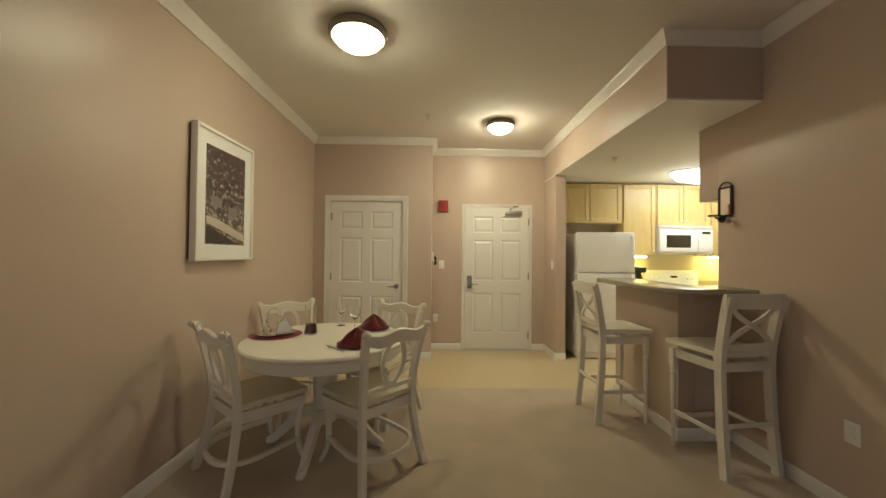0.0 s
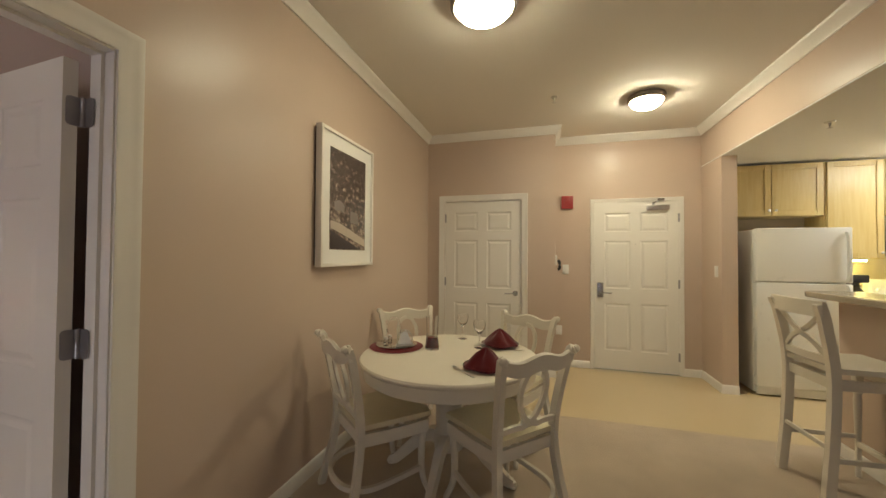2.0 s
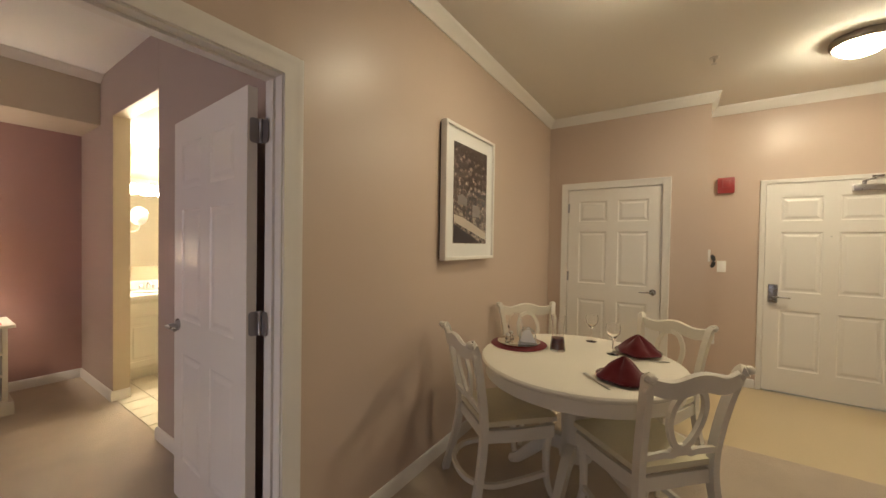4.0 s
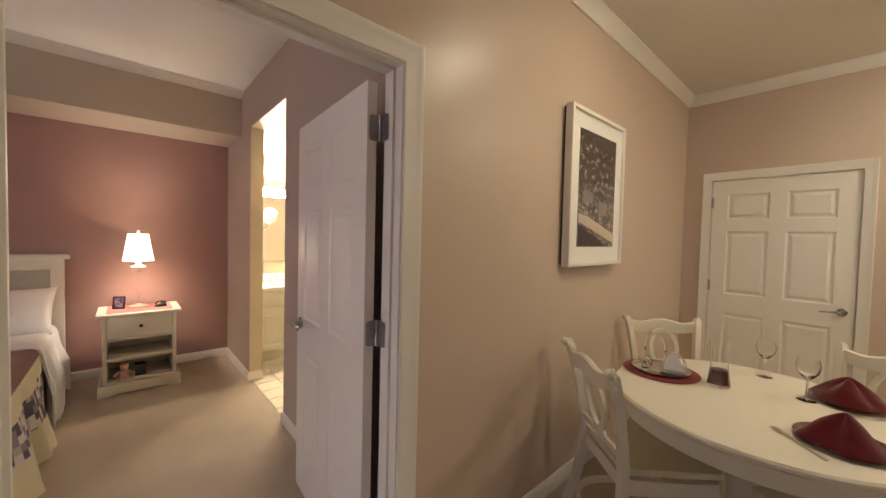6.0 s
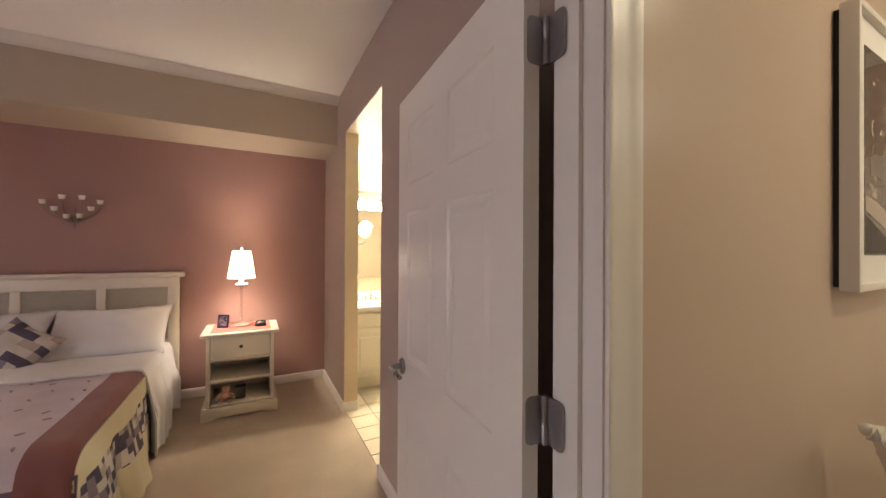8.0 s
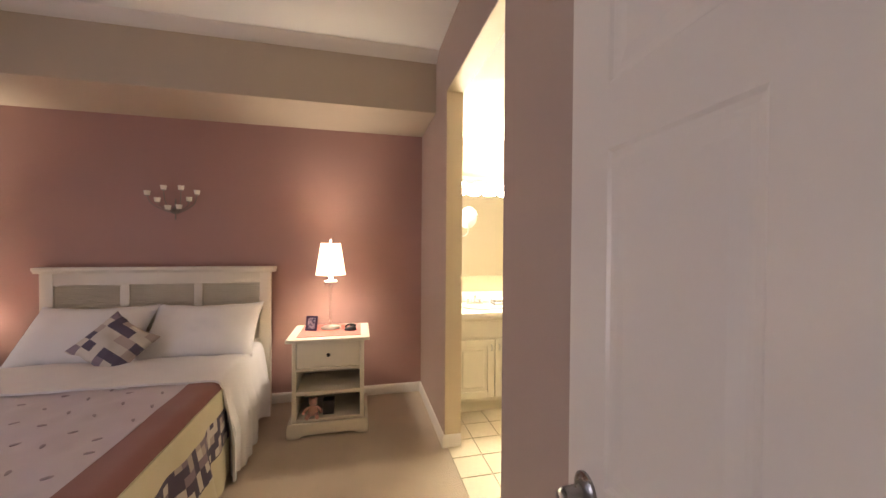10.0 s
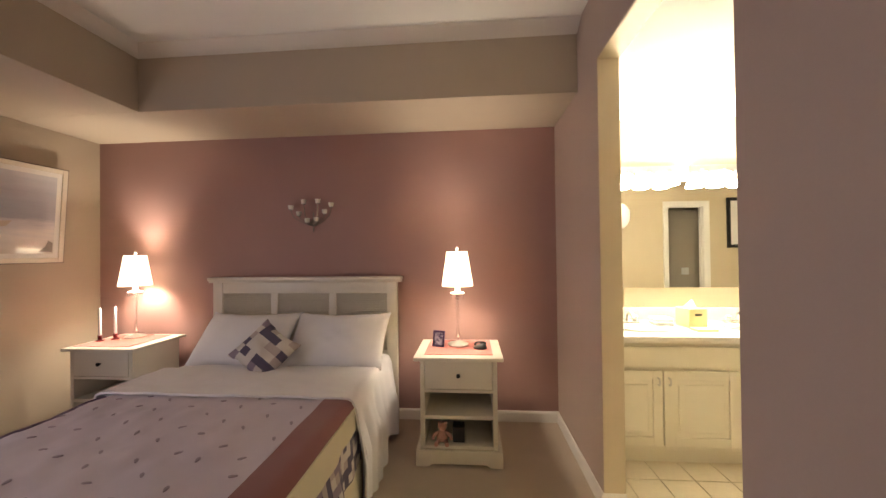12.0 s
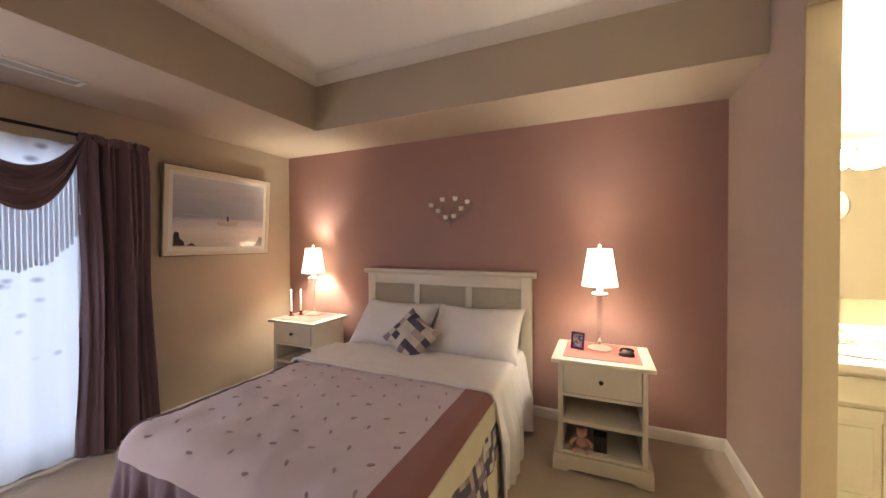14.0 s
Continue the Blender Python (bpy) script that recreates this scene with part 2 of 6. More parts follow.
    def prism(self, outline, z0, z1, bevel=0.0, m=None):
        """A flat outline (x, y) raised from z0 to z1."""
        t = bmesh.new()
        f = t.faces.new([t.verts.new((x, y, z0)) for x, y in outline])
        g = bmesh.ops.extrude_face_region(t, geom=[f])
        for v in g["geom"]:
            if isinstance(v, bmesh.types.BMVert):
                v.co.z = z1
        if bevel:
            es = [e for e in t.edges if abs(e.verts[0].co.z - e.verts[1].co.z) < 1e-6]
            bmesh.ops.bevel(t, geom=es, offset=bevel, segments=2, profile=0.5, affect='EDGES')
        return self._take(t, m)

    def grid(self, nu, nv, f, thick=0.0, wrap=False, m=None):
        """A surface f(u, v) over the unit square, with a thickness."""
        t = bmesh.new()
        rows = [[t.verts.new(f(i / (nu - 1), j / (nv - 1))) for j in range(nv)] for i in range(nu)]
        for i in range(nu - 1):
            for j in range(nv - 1):
                t.faces.new((rows[i][j], rows[i + 1][j], rows[i + 1][j + 1], rows[i][j + 1]))
        if thick:
            bmesh.ops.recalc_face_normals(t, faces=t.faces)
            bmesh.ops.solidify(t, geom=list(t.faces), thickness=thick)
        return self._take(t, m)

    def _take(self, t, m=None):
        bmesh.ops.recalc_face_normals(t, faces=t.faces)
        if m is not None:
            bmesh.ops.transform(t, matrix=m, verts=t.verts)
        me = bpy.data.meshes.new("tmp")
        t.to_mesh(me)
        t.free()
        self.bm.from_mesh(me)
        bpy.data.meshes.remove(me)
        return self

    def done(self, name, mat, parent=None, smooth=35, m=None):
        me = bpy.data.meshes.new(name)
        self.bm.to_mesh(me)
        self.bm.free()
        me.materials.append(mat)
        if smooth:
            me.polygons.foreach_set("use_smooth", [True] * len(me.polygons))
            me.set_sharp_from_angle(angle=radians(smooth))
        ob = new(name, me)
        if parent:
            ob.parent = parent
        if m is not None:
            ob.matrix_local = m
        return ob


def circle(r, n=10, sx=1.0, sy=1.0):
    return [(r * sx * math.cos(2 * math.pi * k / n), r * sy * math.sin(2 * math.pi * k / n)) for k in range(n)]


def bez(pts, n=12):
    """A smooth curve through the points."""
    p = [Vector(q) for q in pts]
    p = [p[0] * 2 - p[1]] + p + [p[-1] * 2 - p[-2]]
    out = []
    for i in range(1, len(p) - 2):
        for k in range(n):
            t = k / n
            out.append(0.5 * ((2 * p[i]) + (p[i + 1] - p[i - 1]) * t + (2 * p[i - 1] - 5 * p[i] + 4 * p[i + 1] - p[i + 2]) * t * t + (3 * p[i] - p[i - 1] - 3 * p[i + 1] + p[i + 2]) * t ** 3))
    out.append(p[-2])
    return out


def thing(name, m, label, category, group=""):
    ob = new(name)
    ob.empty_display_size = 0.1
    ob.matrix_world = m
    return tagged(ob, label, category, group)


def structure(shape, name, mat, label, smooth=0, category="wall"):
    return tagged(shape.done(name, mat, smooth=smooth), label, category, kind="structure")

# ---- structure ----
X_W, X_B = -3.945, -4.06            # living side and bedroom side of the wall between them
Y_BATH, Y_BATH2 = 2.31, 2.43
X_A = -7.675                        # accent wall
Y_WIN = -1.76
Y_CL, Y_EN = 5.585, 6.055           # closet wall and entry wall
TOP, LOW = 2.87, 2.43
Y_BACK = -3.0

s = Shape()
s.box((X_B, Y_BACK, 0), (X_W, 1.20, TOP)).box((X_B, 1.20, 2.085), (X_W, 2.177, TOP)).box((X_B, 2.177, 0), (X_W, 6.32, TOP))
structure(s, "wall_west", WALL, "beige painted wall with an open bedroom doorway")
s = Shape().box((X_W, Y_CL, 0), (-3.72, 5.70, TOP)).box((-3.72, Y_CL, 2.06), (-2.79, 5.70, TOP)).box((-2.79, Y_CL, 0), (-2.41, 5.70, TOP)).box((-2.53, 5.70, 0), (-2.41, 6.20, TOP))
structure(s, "wall_closet", WALL, "beige painted wall round the closet door")
s = Shape().box((-2.41, Y_EN, 0), (-1.95, 6.20, TOP)).box((-1.95, Y_EN, 2.05), (-1.0, 6.20, TOP)).box((-1.0, Y_EN, 0), (-0.78, 6.20, TOP))
structure(s, "wall_entry", WALL, "beige painted wall round the entry door")
structure(Shape().box((-0.785, 5.585, 0), (-0.645, 6.45, 2.42), 0.004), "wall_pillar", WALL, "short beige wall end beside the kitchen")
structure(Shape().box((-0.645, 6.33, 0), (2.6, 6.45, 2.42)), "wall_kitchen", WALL_BATH, "pale painted wall behind the kitchen cabinets")
structure(Shape().box((2.48, 3.69, 0), (2.6, 6.33, 2.42)), "wall_kitchen_side", WALL_BATH, "pale painted kitchen side wall")
s = Shape().box((-0.13, Y_BACK, 0), (0, 3.3, TOP)).box((-0.13, 3.3, 0), (0, 3.69, 2.42)).box((0, 3.57, 0), (2.6, 3.69, 2.42))
structure(s, "wall_east", WALL, "beige painted living room wall in shade")
s = Shape().box((-0.79, 3.3, 2.43), (2.6, 6.45, TOP), 0.004)
structure(s, "soffit_kitchen", WALL, "beige painted soffit dropping over the kitchen")
structure(Shape().box((-0.788, 3.302, 2.42), (2.6, 6.45, 2.43)), "ceiling_kitchen", CEIL_WHITE, "white painted lowered kitchen ceiling", category="ceiling")
s = Shape().box((-0.53, 3.57, 0), (-0.41, 4.50, 1.10), 0.004).box((-0.41, 3.57, 0), (-0.13, 3.69, 1.10))
structure(s, "wall_half", WALL, "beige painted half wall carrying the breakfast bar")
s = Shape().box((X_B, Y_BACK - 0.12, 0), (-3.2, Y_BACK, TOP)).box((-3.2, Y_BACK - 0.12, 0), (-0.8, Y_BACK, 0.6)).box((-3.2, Y_BACK - 0.12, 2.3), (-0.8, Y_BACK, TOP)).box((-0.8, Y_BACK - 0.12, 0), (0, Y_BACK, TOP))
structure(s, "wall_south", WALL, "beige painted wall with a window opening")
structure(Shape().box((X_B, Y_BACK - 0.12, TOP), (2.6, 6.45, TOP + 0.1)), "ceiling", CEIL, "beige white painted living room ceiling", category="ceiling")
structure(Shape().box((X_B, Y_BACK - 0.12, -0.1), (2.6, 6.45, -0.006)), "subfloor", GROUT, "slab below the carpet and vinyl", category="floor")
structure(Shape().box((X_W - 0.115, Y_BACK, -0.006), (0, 4.58, 0)), "floor", CARPET, "beige cut pile carpet in the dining area", category="floor")
s = Shape().prism([(X_W, 4.58), (0.0, 4.58), (0.0, 3.69), (2.48, 3.69), (2.48, 6.33), (-0.645, 6.33), (-0.645, 6.05), (X_W, 6.05)], -0.006, -0.001)
structure(s, "floor_entry", VINYL, "yellowish sheet vinyl floor in entry and kitchen", category="floor")

# bedroom
s = Shape().box((X_A, Y_BATH, 0), (-6.685, Y_BATH2, TOP), 0.003).box((-6.685, Y_BATH, 2.46), (-5.675, Y_BATH2, TOP)).box((-5.675, Y_BATH, 0), (X_B, Y_BATH2, TOP), 0.003)
structure(s, "wall_bath", WALL_MAUVE, "taupe bedroom wall with a tall opening to the bath")
s = Shape().box((-6.685, Y_BATH + 0.004, 0), (-6.682, Y_BATH2 - 0.002, 2.46)).box((-5.678, Y_BATH + 0.004, 0), (-5.675, Y_BATH2 - 0.002, 2.46)).box((-6.682, Y_BATH + 0.004, 2.457), (-5.678, Y_BATH2 - 0.002, 2.46))
structure(s, "trim_bath_opening", WALL_BATH, "cream painted inner faces of the bath opening", category="trim")
structure(Shape().box((X_A - 0.12, Y_WIN - 0.12, 0), (X_A, 2.31, TOP)), "wall_accent", ACCENT, "dusty rose painted accent wall behind the bed")
s = Shape().box((X_A, Y_WIN - 0.12, 0), (-6.0, Y_WIN, TOP)).box((-6.0, Y_WIN - 0.12, 2.1), (-4.25, Y_WIN, TOP)).box((-4.25, Y_WIN - 0.12, 0), (X_B, Y_WIN, TOP))
structure(s, "wall_window", WALL_BED, "taupe bedroom wall with a glass door opening")
s = Shape().box((X_A, Y_WIN, LOW), (-7.03, Y_BATH, TOP), 0.004).box((-7.03, Y_WIN, LOW), (X_B, -0.74, TOP), 0.004)
structure(s, "soffit_bedroom", WALL_BED, "taupe painted soffit round the tray ceiling")
structure(Shape().box((X_A, Y_WIN, TOP), (X_B, 6.2, TOP + 0.1)), "ceiling_bedroom", CEIL_WHITE, "white painted bedroom tray ceiling", category="ceiling")
s = Shape().trim([(X_B, -0.74, TOP), (-7.03, -0.74, TOP), (-7.03, Y_BATH, TOP)][::-1], [(0, 0), (0, -0.062), (0.016, -0.056), (0.05, -0.034), (0.085, -0.014), (0.092, 0)])
structure(s, "trim_tray", CEIL, "narrow white cove at the tray ceiling", 40, "trim")
structure(Shape().box((X_A - 0.12, Y_WIN - 0.12, -0.1), (X_B, 6.2, -0.006)), "subfloor_bedroom", GROUT, "slab below the bedroom carpet", category="floor")
structure(Shape().box((X_A, Y_WIN, -0.006), (X_B, Y_BATH + 0.02, 0)), "floor_bedroom", CARPET, "beige cut pile carpet in the bedroom", category="floor")

# bath
structure(Shape().box((X_A - 0.12, 2.31, 0), (X_A, 6.2, TOP)), "wall_vanity", WALL_BATH, "cream painted bath wall behind the mirror")
s = Shape().box((-4.95, Y_BATH2, 0), (-4.83, 4.60, 2.5)).box((-4.95, 4.60, 2.09), (-4.83, 5.19, 2.5)).box((-4.95, 5.19, 0), (-4.83, 6.2, 2.5))
structure(s, "wall_bath_east", WALL_BATH, "cream painted bath wall with a cased doorway")
structure(Shape().box((X_A, 6.2, 0), (X_B, 6.32, TOP)), "wall_bath_north", WALL_BATH, "cream painted bath end wall")
structure(Shape().box((X_A, Y_BATH2, 2.46), (-4.06, 6.2, 2.56)), "ceiling_bath", CEIL_WHITE, "white painted bath ceiling", category="ceiling")

# crown, baseboards
CROWN = [(0, 0), (0, -0.085), (0.012, -0.085), (0.018, -0.07), (0.045, -0.035), (0.06, -0.02), (0.066, -0.012), (0.066, 0)]
ring = [(X_W, Y_BACK, TOP), (-0.13, Y_BACK, TOP), (-0.13, 3.3, TOP), (-0.79, 3.3, TOP), (-0.79, Y_EN, TOP), (-2.41, Y_EN, TOP), (-2.41, Y_CL, TOP), (X_W, Y_CL, TOP)]
structure(Shape().trim(ring, CROWN, closed=True), "trim_crown", TRIM, "white painted crown moulding", 50, "crown moulding")
BASE = [(0, 0), (0.014, 0), (0.014, 0.07), (0.009, 0.082), (0.004, 0.088), (0, 0.088)]
runs = [
    [(X_W, Y_CL, 0), (X_W, 2.242, 0)], [(X_W, 1.125, 0), (X_W, Y_BACK, 0), (-0.13, Y_BACK, 0), (-0.13, 3.57, 0), (-0.53, 3.57, 0), (-0.53, 4.5, 0), (-0.41, 4.5, 0)],
    [(-0.645, 5.585, 0), (-0.785, 5.585, 0), (-0.785, Y_EN, 0), (-0.966, Y_EN, 0)], [(-1.985, Y_EN, 0), (-2.41, Y_EN, 0), (-2.41, Y_CL, 0), (-2.715, Y_CL, 0)], [(-3.795, Y_CL, 0), (X_W, Y_CL, 0)],
]
s = Shape()
for r in runs:
    s.trim(r, BASE)
structure(s, "baseboard", TRIM, "white painted baseboard round the living room", 40, "baseboard")
s = Shape()
for r in ([(X_B, 1.125, 0), (X_B, Y_WIN, 0)][::-1], [(X_A, Y_WIN, 0), (X_A, Y_BATH, 0), (-6.685, Y_BATH, 0), (-6.685, Y_BATH2, 0)][::-1], [(-5.675, Y_BATH2, 0), (-5.675, Y_BATH, 0), (X_B, Y_BATH, 0)][::-1], [(-6.0, Y_WIN, 0), (X_A, Y_WIN, 0)][::-1]):
    s.trim(r, BASE)
structure(s, "baseboard_bedroom", TRIM, "white painted baseboard round the bedroom", 40, "baseboard")

CASE = [(0, 0), (0.062, 0), (0.062, 0.012), (0.05, 0.017), (0.02, 0.012), (0.006, 0.009), (0, 0.006)]


def casing(name, m, width, height, label, depth=0.115, w=0.062, both=True):
    """Jamb and casing of a doorway in local terms: x across, y into the wall, z up."""
    s = Shape()
    h = width / 2
    s.box((-h, 0, 0), (-h - 0.02, depth, height + 0.02)).box((h, 0, 0), (h + 0.02, depth, height + 0.02)).box((-h, 0, height), (h, depth, height + 0.02))
    s.box((-h, 0.045, 0), (-h + 0.011, 0.062, height)).box((h, 0.045, 0), (h - 0.011, 0.062, height)).box((-h + 0.011, 0.045, height - 0.011), (h - 0.011, 0.062, height))
    k = w / 0.095
    prof = [(0.006, 0), (0.006, 0.009), (0.012, 0.012), (0.03 * k, 0.011), (0.045 * k, 0.014), (0.07 * k, 0.016), (0.085 * k, 0.021), (0.093 * k, 0.021), (w, 0.017), (w, 0)]
    run = [(-h, 0, 0), (-h, height, 0), (h, height, 0), (h, 0, 0)]
    s.trim(run, prof, m=Matrix(((1, 0, 0, 0), (0, 0, -1, 0), (0, 1, 0, 0), (0, 0, 0, 1))))
    if both:
        s.trim(run, prof, m=Matrix(((1, 0, 0, 0), (0, 0, 1, depth), (0, 1, 0, 0), (0, 0, 0, 1))))
    ob = structure(s, name, TRIM, label, 40, "door frame")
    ob.matrix_world = m
    return ob


def six_panel_door(name, m, label, width=0.81, height=2.03, hinges=(0.2, 1.05, 1.83), thick=0.04, front=-1, dip=0.010, ajar=False):
    """A leaf from x = 0 (hinges) to x = width, its front at y = 0, its back at y = thick."""
    d = thing(name, m, label, "door")
    s = Shape()
    st, mid = 0.115, 0.11
    col = [(st, (width - mid) / 2), ((width + mid) / 2, width - st)]
    rows = [(0.23, 0.80), (0.98, 1.56), (1.67, height - 0.13)]
    s.box((0, 0, 0), (st, thick, height)).box((width - st, 0, 0), (width, thick, height)).box((col[0][1], 0, 0), (col[1][0], thick, height))
    for x0, x1 in col:
        z = 0
        for a, b in rows + [(height, height)]:
            s.box((x0, 0, z), (x1, thick, a))
            z = b
    s.done("leaf", DOOR, d, 0)
    for x0, x1 in col:
        for a, b in rows:
            p = Shape()
            p.box((x0, dip + 0.003, a), (x1, thick - dip - 0.003, b))
            for y, q in ((0.0004, 1), (thick - 0.0004, -1)):
                t = bmesh.new()
                loops = []
                for o, dy in ((0.0, 0.0), (0.006, dip * 0.75), (0.014, dip), (0.022, dip * 0.95), (0.042, dip * 0.2)):
                    loops.append([t.verts.new((x, y + q * dy, z)) for x, z in ((x0 + o, a + o), (x1 - o, a + o), (x1 - o, b - o), (x0 + o, b - o))])
                for w, v in zip(loops, loops[1:]):
                    for k in range(4):
                        t.faces.new((w[k], w[(k + 1) % 4], v[(k + 1) % 4], v[k]))
                t.faces.new(loops[-1])
                p._take(t)
            p.done("panel", DOOR, d, 0)
    if ajar:
        # opened butt hinges: one plate on the leaf's edge, one on the jamb, the pin between them
        def rounded(x0, x1, z):
            pts = []
            for cx, cz, a in ((x1 - 0.012, z + 0.038, 0), (x0 + 0.012, z + 0.038, 90), (x0 + 0.012, z - 0.038, 180), (x1 - 0.012, z - 0.038, 270)):
                pts += [(cx + 0.012 * math.cos(radians(a + b)), cz + 0.012 * math.sin(radians(a + b))) for b in (0, 45, 90)]
            return pts
        for z in hinges:
            h = Shape().prism(rounded(-0.012, 0.032, z), -0.003, 0.0, m=Matrix(((0, 0, 1, 0), (1, 0, 0, 0), (0, 1, 0, 0), (0, 0, 0, 1))))
            h.prism(rounded(-0.058, -0.010, z), 0.0145, 0.0172, m=Matrix(((1, 0, 0, 0), (0, 0, -1, 0), (0, 1, 0, 0), (0, 0, 0, 1))))
            h.lathe([(0.0075, z - 0.05), (0.0075, z - 0.017), (0.0068, z - 0.016), (0.0068, z + 0.016), (0.0075, z + 0.017), (0.0075, z + 0.05), (0, z + 0.056)], 12, Matrix.Translation((-0.0085, -0.0105, 0)))
            h.done("hinge", HINGE, d)
        hinges = ()
    for z in hinges:
        y = -0.0005 if front < 0 else thick + 0.0005
        h = Shape().box((-0.014, y, z - 0.05), (0.010, y + front * 0.004, z + 0.05), 0.0015, seg=1)
        h.lathe([(0.0065, z - 0.05), (0.0065, z + 0.05)], 10, Matrix.Translation((-0.006, y + front * 0.006, 0)))
        h.done("hinge", HINGE, d)
    return d


def lever(d, x, z, y, way, toward, plate=False):
    s = Shape()
    rot = Matrix.Translation((x, y, z))
    if plate:
        s.box((x - 0.035, y, z - 0.06), (x + 0.035, y + way * 0.02, z + 0.12), 0.006)
    else:
        s.lathe([(0.032, 0), (0.032, 0.006), (0.024, 0.012), (0.012, 0.014), (0.011, 0.045)], 20, rot @ Matrix.Rotation(radians(90 if way < 0 else -90), 4, 'X'))
    s.sweep(bez([(x, y + way * 0.02, z), (x, y + way * 0.05, z), (x + toward * 0.03, y + way * 0.056, z), (x + toward * 0.12, y + way * 0.05, z - 0.004)], 5), circle(0.0095, 8, 1.0, 0.8))
    s.done("lever_handle", LEVER, d)


casing("door_frame_bedroom", pose(X_W, 1.691, 0, 0, 0, 90), 0.932, 2.065, "white painted casing round the bedroom doorway", w=0.084)
casing("door_frame_closet", pose(-3.255, Y_CL, 0), 0.925, 2.042, "white painted casing round the closet door", both=False, w=0.075)
casing("door_frame_entry", pose(-1.475, Y_EN, 0), 0.92, 2.04, "white painted steel frame round the entry door", both=False, w=0.045)
casing("door_frame_bath", pose(-4.95, 4.895, 0, 0, 0, -90), 0.51, 2.06, "white painted casing round a bath doorway", both=False, depth=0.12, w=0.08)

d = six_panel_door("bedroom_door", pose(-4.088, 2.139, 0.008, 0, 0, 176.6), "white six panel bedroom door standing wide open", 0.85, front=1, dip=0.005, hinges=(0.2, 1.06, 1.855), ajar=True)
lever(d, 0.785, 0.945, 0.04, 1, -1)
lever(d, 0.785, 0.945, 0.0, -1, -1)
d = six_panel_door("closet_door", pose(-3.715, Y_CL + 0.008, 0.008), "white six panel closet door, closed", 0.92)
lever(d, 0.855, 0.93, 0.0, -1, -1)
d = six_panel_door("entry_door", pose(-1.017, Y_EN + 0.045, 0.01, 0, 0, 180), "white six panel entry door, closed, with a door closer", 0.915, thick=0.042, front=1)
lever(d, 0.85, 0.93, 0.042, 1, -1, plate=True)
s = Shape().box((0.10, 0.042, 1.93), (0.34, 0.085, 1.985), 0.008)
s.done("door_closer", STEEL, d)
s = Shape().lathe([(0.014, 0), (0.014, 0.03), (0, 0.034)], 12, Matrix.Translation((0.27, 0.062, 1.985)))
s.sweep([(0.27, 0.064, 2.012), (0.235, 0.15, 2.020)], [(-0.011, -0.004), (0.011, -0.004), (0.011, 0.004), (-0.011, 0.004)])
s.sweep([(0.235, 0.15, 2.028), (0.19, 0.055, 2.050)], circle(0.007, 8)).box((0.155, 0.046, 2.042), (0.225, 0.07, 2.060), 0.003)
s.done("closer_arm", LEVER, d, 40)
Shape().lathe([(0.008, 0), (0.008, 0.004), (0.0, 0.005)], 12, Matrix.Translation((0.4575, 0.042, 1.52)) @ Matrix.Rotation(radians(-90), 4, 'X')).done("peephole", STEEL, d)

